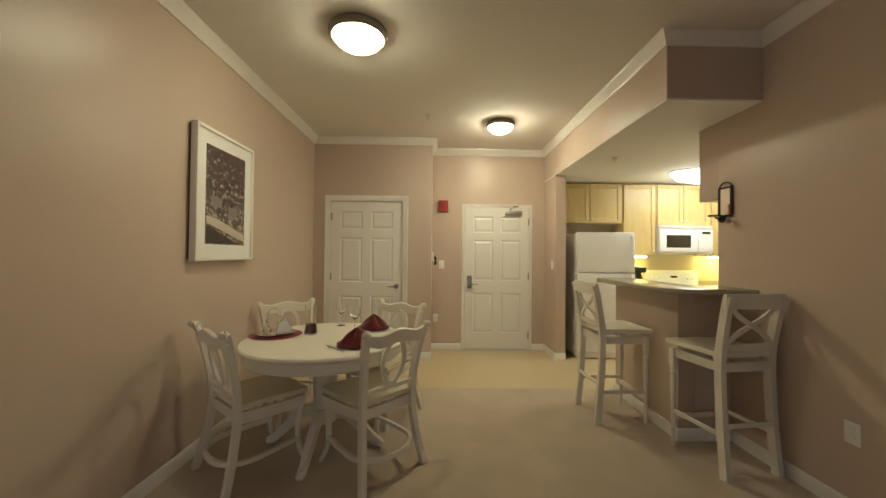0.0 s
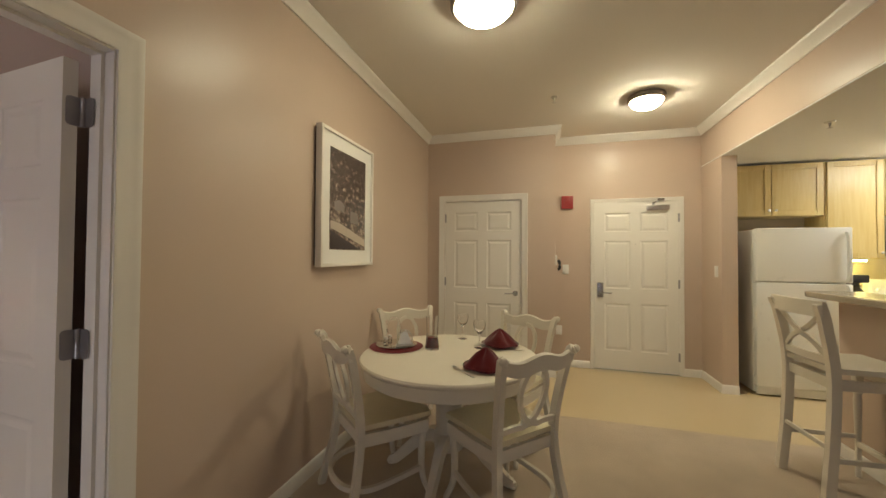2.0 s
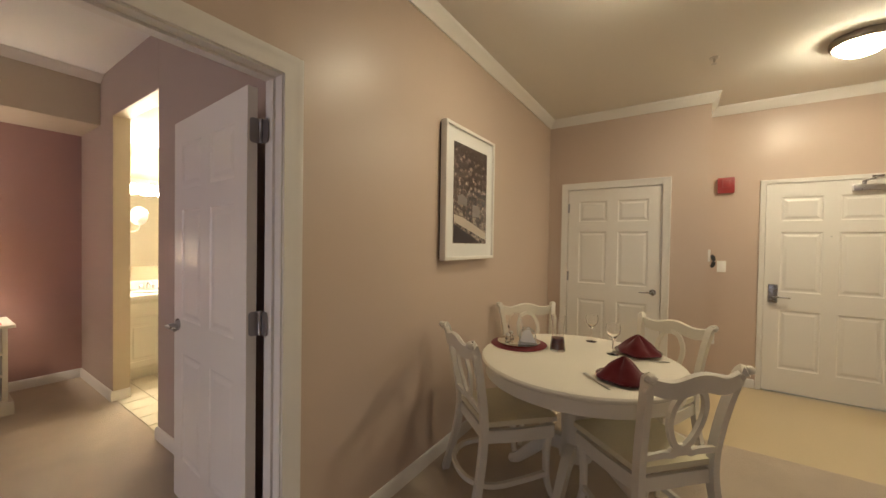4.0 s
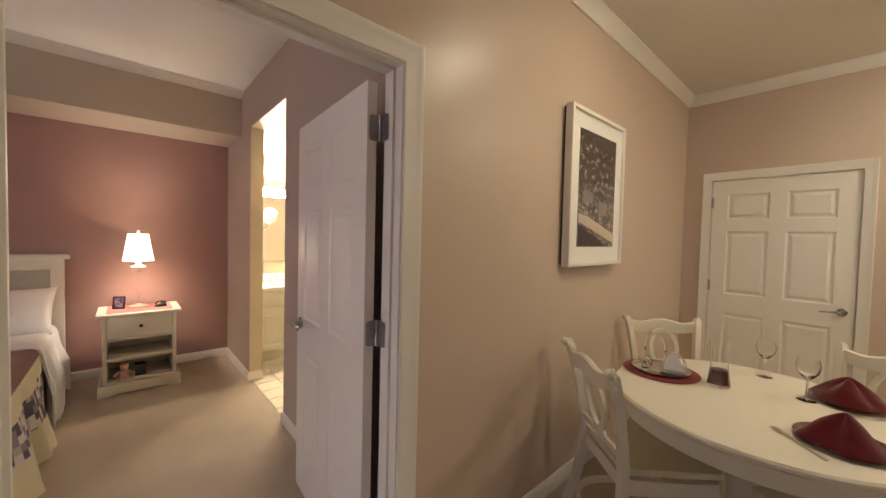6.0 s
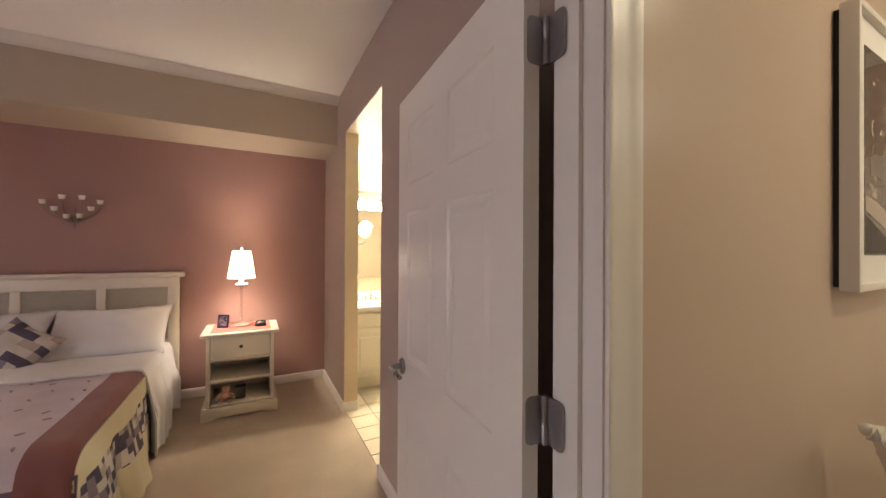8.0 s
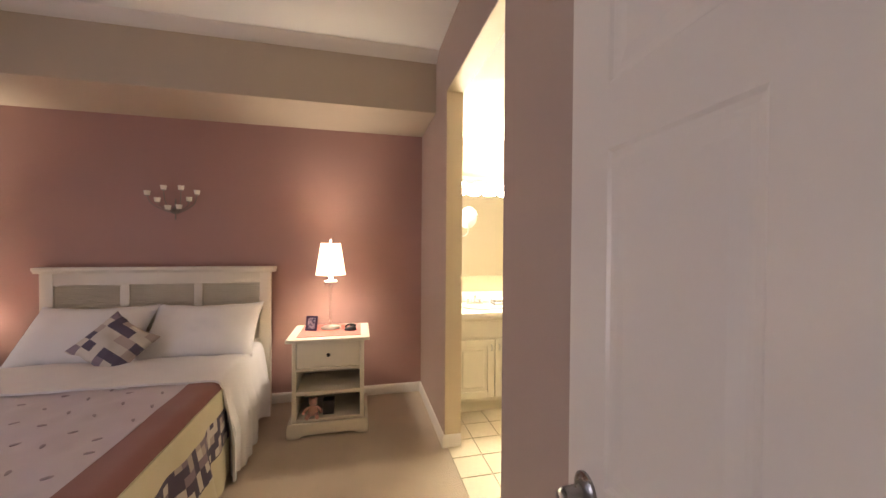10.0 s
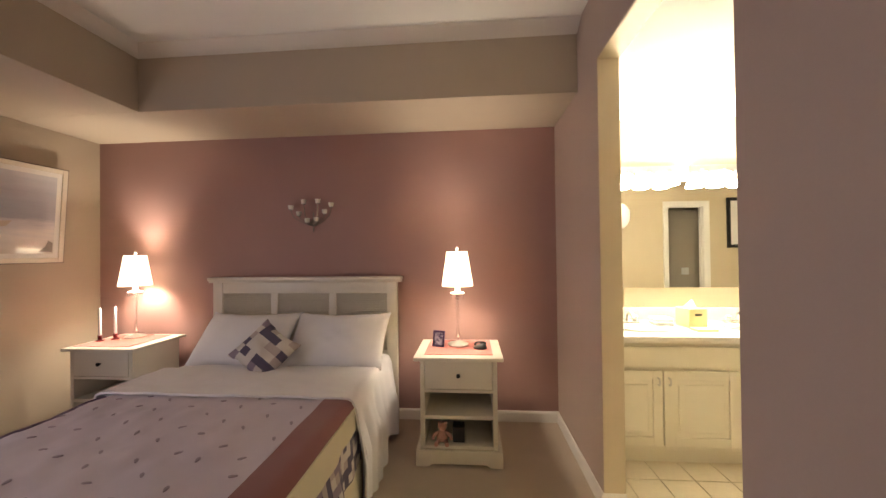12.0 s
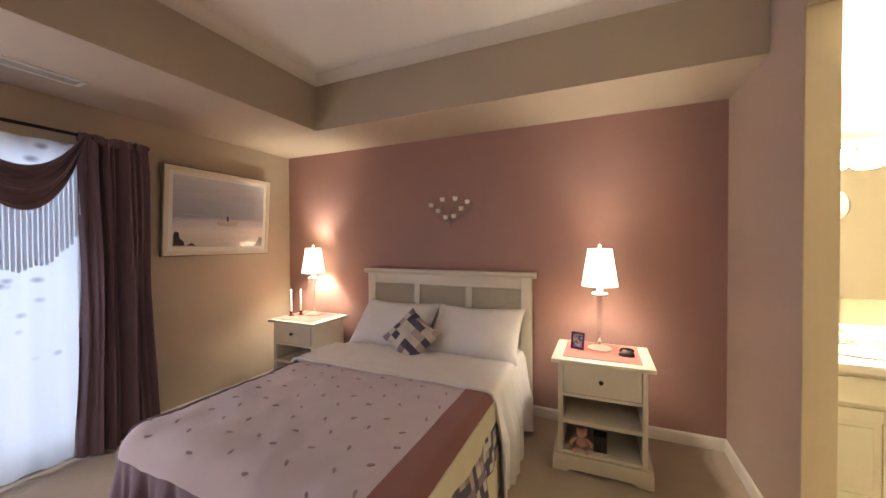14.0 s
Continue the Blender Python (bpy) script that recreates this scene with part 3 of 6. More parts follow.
# ---- living room things ----
def dining_chair():
    """Napoleon style chair facing +y; the back at y = -0.2, the feet on z = 0."""
    c = thing("dining_chair", Matrix(), "antique white wooden dining chair with scrolled oval back", "chair", "dining chairs round the table")
    # seat, slightly dished and bowed at the front
    def f(u, v):
        w = 0.195 + 0.035 * v
        x = (2 * u - 1) * w
        y = -0.19 + 0.41 * v + 0.02 * (1 - (2 * u - 1) ** 2) * v
        dish = -0.012 * (1 - (2 * u - 1) ** 2) * math.sin(math.pi * min(1, max(0, v)))
        return Vector((x, y, 0.458 + dish))
    Shape().grid(13, 13, f, -0.026).done("seat", SEAT, c, 40)
    s = Shape()
    s.sweep(bez([(-0.222, 0.198, 0.406), (-0.11, 0.214, 0.406), (0, 0.220, 0.406), (0.11, 0.214, 0.406), (0.222, 0.198, 0.406)], 4), [(-0.011, -0.033), (0.011, -0.033), (0.011, 0.036), (-0.011, 0.036)])
    s.box((-0.18, -0.19, 0.375), (0.18, -0.168, 0.438), 0.004)
    for q in (-1, 1):
        s.sweep(bez([(q * 0.186, -0.18, 0.404), (q * 0.205, 0.01, 0.400), (q * 0.223, 0.20, 0.406)], 4), [(-0.011, -0.031), (0.011, -0.031), (0.011, 0.036), (-0.011, 0.036)])
    s.done("apron", WHITEWOOD, c)
    for q in (-1, 1):
        s = Shape()
        p = bez([(q * 0.235, -0.265, 0), (q * 0.205, -0.215, 0.22), (q * 0.19, -0.19, 0.44), (q * 0.20, -0.215, 0.66), (q * 0.225, -0.265, 0.88), (q * 0.238, -0.295, 0.905)], 5)
        s.sweep(p, [(-0.017, -0.02), (0.017, -0.02), (0.017, 0.02), (-0.017, 0.02)], up=(0, 1, 0.01))
        s.lathe([(0, -0.016), (0.012, -0.014), (0.019, -0.004), (0.019, 0.004), (0.012, 0.014), (0, 0.016)], 14, Matrix.Translation((q * 0.240, -0.297, 0.908)), 'X')
        s.done("back_post", WHITEWOOD, c)
        s = Shape()
        p = bez([(q * 0.225, 0.225, 0), (q * 0.195, 0.185, 0.12), (q * 0.195, 0.18, 0.3), (q * 0.205, 0.19, 0.435)], 5)
        s.sweep(p, circle(0.021, 8), up=(0, 1, 0.01), scales=[0.75 + 0.4 * k / (len(p) - 1) for k in range(len(p))])
        s.done("leg", WHITEWOOD, c)
    # crest rail, wavy
    s = Shape()
    p = [(x, -0.272 + 0.9 * x * x * 0.5 - 0.02, 0.862 + 0.012 * math.cos(x / 0.23 * 5.5)) for x in [(-0.235 + 0.47 * k / 16) for k in range(17)]]
    s.sweep(p, [(-0.009, -0.032), (0.009, -0.032), (0.011, 0.026), (0, 0.033), (-0.011, 0.026)], scales=[1 + 0.25 * math.cos(math.pi * (k / 16 - 0.5)) for k in range(17)])
    s.done("crest_rail", WHITEWOOD, c)
    # open oval splat
    s = Shape()
    ys = lambda z: -0.198 - 0.075 * max(0, (z - 0.47) / 0.4) ** 1.4
    for q in (-1, 1):
        pts = [(0.0, 0.838), (q * 0.05, 0.815), (q * 0.082, 0.745), (q * 0.078, 0.665), (q * 0.045, 0.59), (q * 0.015, 0.562), (0, 0.558)]
        s.sweep(bez([(x, ys(z), z) for x, z in pts], 5), [(-0.013, -0.009), (0.013, -0.009), (0.013, 0.009), (-0.013, 0.009)], up=(0, 1, 0.01))
    s.prism([(-0.085, 0), (0.085, 0), (0.045, 0.035), (0.012, 0.05), (-0.012, 0.05), (-0.045, 0.035)], -0.009, 0.009, 0.003, Matrix(((1, 0, 0, 0), (0, 0, 1, ys(0.53)), (0, 1, 0, 0.527), (0, 0, 0, 1))))
    for q in (-1, 1):
        s.sweep(bez([(q * 0.012, ys(0.55), 0.555), (q * 0.045, ys(0.54), 0.535), (q * 0.09, ys(0.545), 0.54), (q * 0.19, ys(0.54), 0.535)], 4), [(-0.009, -0.013), (0.009, -0.013), (0.009, 0.013), (-0.009, 0.013)], up=(0, 0, 1))
    s.done("splat", WHITEWOOD, c)
    # hoop stretcher that runs from the front legs round past the back posts
    s = Shape()
    s.sweep(bez([(-0.197, 0.185, 0.165), (-0.212, 0.02, 0.160), (-0.207, -0.15, 0.155), (-0.12, -0.245, 0.152), (0, -0.268, 0.150), (0.12, -0.245, 0.152), (0.207, -0.15, 0.155), (0.212, 0.02, 0.160), (0.197, 0.185, 0.165)], 5), [(-0.011, -0.013), (0.011, -0.013), (0.013, 0), (0.011, 0.013), (-0.011, 0.013), (-0.013, 0)])
    s.done("stretcher", WHITEWOOD, c)
    return c


def facing(x, y, fx, fy, off=0.2):
    """A pose whose +y looks along (fx, fy), with the back edge at (x, y)."""
    n = math.hypot(fx, fy)
    fx, fy = fx / n, fy / n
    return pose(x + fx * off, y + fy * off, 0, 0, 0, math.degrees(math.atan2(-fx, fy)))


CHAIRS = [(-3.655, 3.055, 0.64, 0.77), (-2.565, 3.11, -0.72, 0.69), (-3.70, 4.24, 0.66, -0.75), (-2.66, 4.22, -0.50, -0.87)]
chair = dining_chair()
chair.matrix_world = facing(*CHAIRS[0], 0.27)
for row in CHAIRS[1:]:
    copy_thing(chair, facing(*row, 0.27))

TABLE = (-3.115, 3.50)
t = thing("dining_table", pose(*TABLE, 0), "round antique white pedestal dining table laid for a meal", "table")
Shape().lathe([(0, 0.722), (0.52, 0.722), (0.545, 0.727), (0.555, 0.738), (0.555, 0.748), (0.548, 0.757), (0.53, 0.76), (0, 0.76)], 72).done("top", WHITEWOOD, t, 30)
Shape().lathe([(0.48, 0.652), (0.52, 0.652), (0.53, 0.658), (0.53, 0.722), (0.48, 0.722)], 64).done("apron", WHITEWOOD, t, 30)
Shape().lathe([(0.05, 0.16), (0.09, 0.18), (0.095, 0.25), (0.082, 0.27), (0.078, 0.30), (0.085, 0.45), (0.092, 0.58), (0.10, 0.60), (0.10, 0.62), (0.13, 0.645), (0.13, 0.722)], 32).done("pedestal", WHITEWOOD, t, 40)
for k in range(4):
    a = radians(-93 + 90 * k)
    s = Shape()
    p = bez([(0.04, 0, 0.24), (0.15, 0, 0.235), (0.27, 0, 0.13), (0.36, 0, 0.045), (0.40, 0, 0.032)], 5)
    s.sweep(p, [(-0.026, -0.034), (0.026, -0.034), (0.03, 0.0), (0.022, 0.034), (-0.022, 0.034), (-0.03, 0.0)], scales=[1.2 - 0.5 * i / (len(p) - 1) for i in range(len(p))])
    s.lathe([(0, 0), (0.02, 0.003), (0.028, 0.02), (0.02, 0.042), (0, 0.05)], 14, Matrix.Translation((0.40, 0, 0)))
    s.done("foot", WHITEWOOD, t, 40, Matrix.Rotation(a, 4, 'Z'))


def bar_stool():
    """X-back bar stool facing +y, its back at y = -0.2."""
    c = thing("bar_stool", Matrix(), "white painted wooden bar stool with crossed back", "stool", "bar stools at the breakfast bar")
    def f(u, v):
        x, y = (2 * u - 1) * (0.20 + 0.015 * v), -0.20 + 0.42 * v
        return Vector((x, y, 0.735 - 0.012 * math.sin(math.pi * u) * math.sin(math.pi * v)))
    Shape().grid(9, 9, f, -0.03).done("seat", WHITEWOOD, c, 40)
    s = Shape()
    s.box((-0.18, 0.165, 0.64), (0.18, 0.188, 0.70), 0.003).box((-0.17, -0.19, 0.64), (0.17, -0.168, 0.70), 0.003)
    for q in (-1, 1):
        s.box((q * 0.165, -0.17, 0.64), (q * 0.187, 0.17, 0.70), 0.003)
    s.done("apron", WHITEWOOD, c)
    for q in (-1, 1):
        s = Shape()
        p = bez([(q * 0.19, -0.225, 0), (q * 0.185, -0.195, 0.35), (q * 0.185, -0.185, 0.72), (q * 0.19, -0.225, 1.0), (q * 0.195, -0.255, 1.12)], 5)
        s.sweep(p, [(-0.019, -0.024), (0.019, -0.024), (0.019, 0.024), (-0.019, 0.024)], up=(0, 1, 0.01))
        s.done("back_post", WHITEWOOD, c)
        s = Shape().box((q * 0.165, 0.16, 0.58), (q * 0.205, 0.20, 0.70), 0.003)
        s.lathe([(0.013, 0), (0.016, 0.02), (0.013, 0.035), (0.015, 0.25), (0.021, 0.48), (0.017, 0.515), (0.024, 0.53), (0.016, 0.545), (0.023, 0.57), (0.02, 0.58)], 14, Matrix.Translation((q * 0.185, 0.18, 0)))
        s.done("front_leg", WHITEWOOD, c, 40)
    s = Shape()
    s.sweep(bez([(-0.215, -0.245, 1.09), (0, -0.27, 1.09), (0.215, -0.245, 1.09)], 6), [(-0.011, -0.045), (0.011, -0.045), (0.011, 0.045), (-0.011, 0.045)])
    s.done("top_rail", WHITEWOOD, c)
    s = Shape()
    s.sweep(bez([(-0.18, -0.198, 0.80), (0, -0.21, 0.80), (0.18, -0.198, 0.80)], 4), [(-0.009, -0.02), (0.009, -0.02), (0.009, 0.02), (-0.009, 0.02)])
    s.done("lower_rail", WHITEWOOD, c)
    s = Shape()
    for q in (-1, 1):
        s.sweep(bez([(q * 0.17, -0.2, 0.815), (q * 0.085, -0.216, 0.89), (0, -0.226 - q * 0.006, 0.935), (-q * 0.085, -0.23, 0.985), (-q * 0.17, -0.236, 1.055)], 4), [(-0.007, -0.014), (0.007, -0.014), (0.007, 0.014), (-0.007, 0.014)])
    s.done("cross_brace", WHITEWOOD, c)
    s = Shape()
    s.box((-0.185, 0.168, 0.19), (0.185, 0.19, 0.225), 0.004).box((-0.185, -0.215, 0.30), (0.185, -0.199, 0.325), 0.003)
    for q in (-1, 1):
        s.box((q * 0.178, -0.2, 0.24), (q * 0.193, 0.175, 0.268), 0.003)
    s.done("foot_rail", WHITEWOOD, c)
    return c


stool = bar_stool()
stool.matrix_world = facing(-1.02, 4.01, 1.0, 0.03, 0.22)
copy_thing(stool, facing(-0.37, 3.13, -0.15, 0.99, 0.22))

b = thing("breakfast_bar_top", pose(0, 0, 0), "dark speckled laminate bar counter with rounded edge", "counter")
out = [(-0.132, 3.33), (-0.40, 3.33)] + [(-0.55 + 0.18 * math.cos(radians(a)), 3.51 + 0.18 * math.sin(radians(a))) for a in range(-100, -181, -16)] + [(-0.73, 4.35)] + [(-0.58 + 0.15 * math.cos(radians(a)), 4.45 + 0.15 * math.sin(radians(a))) for a in (170, 150, 130, 110, 95)] + [(-0.33, 4.60), (-0.33, 3.695), (-0.132, 3.695)]
Shape().prism(out, 1.10, 1.138, 0.008).done("counter_slab", BAR, b, 30)


def dome_light(m, label, mat, r=0.165):
    d = thing("ceiling_lamp", m, label, "ceiling lamp", "flush dome ceiling lamps")
    k = r / 0.165
    Shape().lathe([(0.12 * k, 0), (0.168 * k, 0), (0.176 * k, -0.010), (0.175 * k, -0.038), (0.166 * k, -0.051), (0.156 * k, -0.054), (0.151 * k, -0.048), (0.150 * k, -0.02), (0.12 * k, -0.015)], 40).done("metal_ring", BRONZE, d, 40)
    Shape().lathe([(0.147 * k, -0.041), (0.145 * k, -0.058), (0.13 * k, -0.080), (0.10 * k, -0.102), (0.06 * k, -0.117), (0.02 * k, -0.122), (0, -0.122)], 40).done("glass_bowl", mat, d, 60)


dome_light(pose(-2.88, 3.34, TOP), "lit frosted glass dome lamp in bronze ring on the ceiling", DOME_GLASS, 0.185)
dome_light(pose(-1.625, 4.97, TOP), "lit frosted glass dome lamp in bronze ring by the entry", DOME_GLASS2, 0.152)
k = thing("kitchen_ceiling_lamp", pose(1.18, 5.3, 2.42), "lit white cloud-shaped fluorescent lamp on the kitchen ceiling", "ceiling lamp")
Shape().lathe([(0.0, -0.001), (0.305, -0.001), (0.31, -0.012), (0.30, -0.018), (0.0, -0.018)], 48, Matrix.Diagonal((2.0, 1, 1, 1))).done("base_pan", WHITEPLASTIC, k)
Shape().lathe([(0.295, -0.018), (0.292, -0.045), (0.265, -0.085), (0.20, -0.115), (0.10, -0.13), (0, -0.133)], 48, Matrix.Diagonal((2.0, 1, 1, 1))).done("lens", KITCHEN_GLASS, k, 60)


def sprinkler(m):
    d = thing("sprinkler_head", m, "small chrome fire sprinkler head in the ceiling", "sprinkler", "sprinkler heads")
    Shape().lathe([(0.034, 0), (0.03, -0.006), (0.012, -0.008), (0.009, -0.03), (0.004, -0.034), (0.004, -0.045), (0.018, -0.046), (0.018, -0.049), (0, -0.049)], 16).done("body", STEEL, d, 40)


sprinkler(pose(-2.447, 4.78, TOP))
sprinkler(pose(-0.437, 4.71, 2.42))


def plate(name, m, w, h, label, kind="switch"):
    d = thing(name, m, label, kind)
    Shape().box((-w / 2, -0.006, -h / 2), (w / 2, 0, h / 2), 0.002).done("cover", WHITEPLASTIC, d)
    if kind == "switch":
        Shape().box((-0.017, -0.010, -0.033), (0.017, -0.006, 0.033), 0.0015).done("rocker", WHITEPLASTIC, d)
    else:
        s = Shape()
        for z in (-0.02, 0.02):
            s.lathe([(0.017, 0), (0.017, 0.003), (0, 0.003)], 14, Matrix.Translation((0, -0.006, z)) @ Matrix.Rotation(radians(90), 4, 'X'))
        s.done("socket", WHITEPLASTIC, d)
    return d


plate("light_switch", pose(-2.27, Y_EN, 1.215), 0.075, 0.118, "white plastic light switch beside the entry door")
plate("light_switch", pose(-0.785, 5.70, 1.23, 0, 0, -90), 0.075, 0.118, "white plastic light switch on the short wall")
plate("wall_outlet", pose(-2.35, Y_EN, 0.45), 0.075, 0.118, "white plastic wall outlet low on the entry wall", "outlet")
plate("wall_outlet", pose(-0.13, 2.79, 0.44, 0, 0, -90), 0.075, 0.118, "white plastic wall outlet low on the wall", "outlet")
d = thing("fire_alarm", pose(-2.253, Y_EN, 2.055), "red fire alarm strobe on the entry wall", "alarm")
Shape().box((-0.07, -0.04, -0.08), (0.07, 0, 0.08), 0.006).done("housing", REDPLASTIC, d)
Shape().box((-0.03, -0.058, -0.02), (0.03, -0.04, 0.05), 0.006).done("strobe_lens", REDPLASTIC, d)
d = thing("wall_phone", pose(-2.41, 5.80, 1.33, 0, 0, 90), "small dark intercom handset on the wall corner", "intercom")
Shape().box((-0.035, -0.03, -0.06), (0.035, 0, 0.06), 0.008).done("base", WHITEPLASTIC, d)
Shape().sweep([(0.01, -0.004, 0.28), (0.01, -0.006, 0.06)], circle(0.004, 6)).done("cord", WHITEPLASTIC, d)
Shape().sweep(bez([(0, -0.035, 0.0), (0, -0.055, -0.02), (0, -0.055, -0.09), (0, -0.035, -0.11)], 5), circle(0.017, 10)).done("handset", BLACKPLASTIC, d)


def framed(name, m, w, h, depth, border, mat, label, photo, art, inner=0.0, back=0.0):
    """A frame hung on a wall: local x across, z up, y out of the wall towards -y."""
    d = thing(name, m, label, "picture")
    s = Shape()
    for a, b in (((-w / 2, -depth, -h / 2), (-w / 2 + border, -back, h / 2)), ((w / 2 - border, -depth, -h / 2), (w / 2, -back, h / 2)), ((-w / 2 + border, -depth, -h / 2), (w / 2 - border, -back, -h / 2 + border)), ((-w / 2 + border, -depth, h / 2 - border), (w / 2 - border, -back, h / 2))):
        s.box(a, b, 0.003)
    s.done("frame", mat, d)
    # Black block fills the gap to the wall to stand for its shadow.
    if back:
        Shape().box((-w / 2 + 0.012, -back, -h / 2 + 0.012), (w / 2 - 0.012, 0, h / 2 - 0.012)).done("shadow_backing", BLACK, d)
    Shape().box((-w / 2 + border, -depth * 0.72, -h / 2 + border), (w / 2 - border, -back - 0.001, h / 2 - border)).done("mat_board" if art else "print", photo, d)
    if art:
        Shape().box((-w / 2 + border + inner, -depth * 0.72 - 0.002, -h / 2 + border + inner * 1.0), (w / 2 - border - inner, -depth * 0.72, h / 2 - border - inner)).done("print", art, d)
    return d


def print_material(name, stops, scale, stretch, seed=0.0, gloss=0.25, axis_mix=0.0, glazed=0.0, weight=1.0, offset=0.0):
    """A printed picture of soft patches; the ramp goes from dark to light, shifted by height."""
    m = bpy.data.materials.new(name)
    m.use_nodes = True
    n, l = m.node_tree.nodes, m.node_tree.links
    b = n["Principled BSDF"]
    co, mp = n.new("ShaderNodeTexCoord"), n.new("ShaderNodeMapping")
    mp.inputs["Scale"].default_value, mp.inputs["Location"].default_value = stretch, (seed, seed, seed)
    l.new(co.outputs["Object"], mp.inputs["Vector"])
    t = n.new("ShaderNodeTexNoise")
    t.inputs["Scale"].default_value, t.inputs["Detail"].default_value, t.inputs["Roughness"].default_value = scale, 6, 0.62
    l.new(mp.outputs[0], t.inputs["Vector"])
    sep = n.new("ShaderNodeSeparateXYZ")
    l.new(co.outputs["Object"], sep.inputs[0])
    ma = n.new("ShaderNodeMath")
    ma.operation = 'MULTIPLY_ADD'
    l.new(sep.outputs["Z"], ma.inputs[0])
    ma.inputs[1].default_value = axis_mix
    mw = n.new("ShaderNodeMath")
    mw.operation = 'MULTIPLY_ADD'
    mw.inputs[1].default_value, mw.inputs[2].default_value = weight, offset
    l.new(t.outputs["Fac"], mw.inputs[0])
    l.new(mw.outputs[0], ma.inputs[2])
    r = n.new("ShaderNodeValToRGB")
    while len(r.color_ramp.elements) < len(stops):
        r.color_ramp.elements.new(0.5)
    for e, (p, c) in zip(r.color_ramp.elements, stops):
        e.position, e.color = p, (*c, 1)
    l.new(ma.outputs[0], r.inputs["Fac"])
    l.new(r.outputs["Color"], b.inputs["Base Color"])
    b.inputs["Roughness"].default_value = gloss
    b.inputs["Coat Weight"].default_value, b.inputs["Coat Roughness"].default_value = glazed, 0.01
    b.inputs["Coat IOR"].default_value = 1.8
    return m


PHOTO = print_material("sepia_print", [(0.34, (0.022, 0.015, 0.017)), (0.48, (0.06, 0.042, 0.042)), (0.56, (0.17, 0.125, 0.11)), (0.64, (0.42, 0.35, 0.29))], 27, (1.0, 1.0, 1.2), 2.0, axis_mix=-0.24, glazed=0.6, weight=1.1, offset=-0.06)
SEA = print_material("seascape_print", [(0.10, (0.62, 0.58, 0.54)), (0.27, (0.80, 0.77, 0.75)), (0.37, (0.62, 0.62, 0.66)), (0.45, (0.34, 0.37, 0.46)), (0.62, (0.42, 0.45, 0.54)), (0.95, (0.70, 0.71, 0.75))], 5, (0.5, 1.0, 4.0), 5.0, 0.3, axis_mix=1.35, glazed=1.0, weight=0.30, offset=0.34)
PALE, DARK, MID = (material(n, c, 0.35, vary=0.12, scale=30, bump=0) for n, c in (("print_pale", (0.50, 0.43, 0.36)), ("print_dark", (0.035, 0.025, 0.03)), ("print_grey", (0.20, 0.17, 0.16))))


def printed(d, outline, mat, y, name="printed_shape"):
    """A flat printed shape (x, z) lying on a picture."""
    Shape().prism([(x, z) for x, z in outline], 0, 0.0006, m=Matrix(((1, 0, 0, 0), (0, 0, -1, y), (0, 1, 0, 0), (0, 0, 0, 1)))).done(name, mat, d, 0)


MATBOARD = material("mat_board", (0.80, 0.79, 0.76), 0.6, vary=0.02, scale=8)
art = framed("picture_frame", pose(X_W, 3.604, 1.757, 0, 0, 90), 0.71, 0.915, 0.06, 0.022, TRIM, "white framed sepia garden photograph on the wall", MATBOARD, PHOTO, 0.092, back=0.015)

for outline, mat in (
    ([(-0.245, -0.20), (-0.10, -0.235), (0.10, -0.285), (0.245, -0.32), (0.245, -0.265), (0.05, -0.21), (-0.12, -0.165), (-0.245, -0.15)], PALE),
    ([(-0.245, -0.343), (0.17, -0.343), (-0.02, -0.285), (-0.245, -0.215)], DARK),
    ([(-0.20, -0.02), (-0.13, 0.0), (-0.06, -0.03), (-0.07, -0.085), (-0.12, -0.075), (-0.19, -0.08)], MID),
    ([(0.02, -0.06), (0.13, -0.07), (0.14, -0.15), (0.02, -0.15)], MID),
):
    printed(art, [(x * 0.953, z * 0.985) for x, z in outline], mat, -0.0454)

# candle mirror on the living room wall
d = thing("wall_candle_sconce", pose(-0.13, 3.605, 1.78, 0, 0, -90), "black iron wall sconce with a small mirror", "sconce")
s = Shape()
for q in (-1, 1):
    s.box((q * 0.05, -0.02, -0.10), (q * 0.064, -0.004, 0.11), 0.002)
s.box((-0.064, -0.02, 0.10), (0.064, -0.004, 0.114), 0.002).box((-0.064, -0.02, -0.112), (0.064, -0.004, -0.098), 0.002)
s.sweep(bez([(-0.06, -0.012, 0.112), (-0.035, -0.012, 0.14), (0, -0.012, 0.15), (0.035, -0.012, 0.14), (0.06, -0.012, 0.112)], 4), circle(0.005, 6))
s.sweep(bez([(0, -0.012, -0.10), (0, -0.04, -0.125), (0, -0.07, -0.13), (0, -0.09, -0.115)], 4), circle(0.007, 6))
s.lathe([(0, 0), (0.045, 0.004), (0.05, 0.012), (0.03, 0.010), (0, 0.008)], 16, Matrix.Translation((0, -0.09, -0.115)))
s.lathe([(0, -0.03), (0.022, -0.02), (0.024, 0.01), (0.012, 0.02), (0, 0.02)], 12, Matrix.Translation((0, -0.04, -0.13)))
s.done("iron_frame", BLACK, d, 40)
Shape().box((-0.05, -0.014, -0.098), (0.05, -0.008, 0.10)).done("mirror_glass", MIRROR, d)

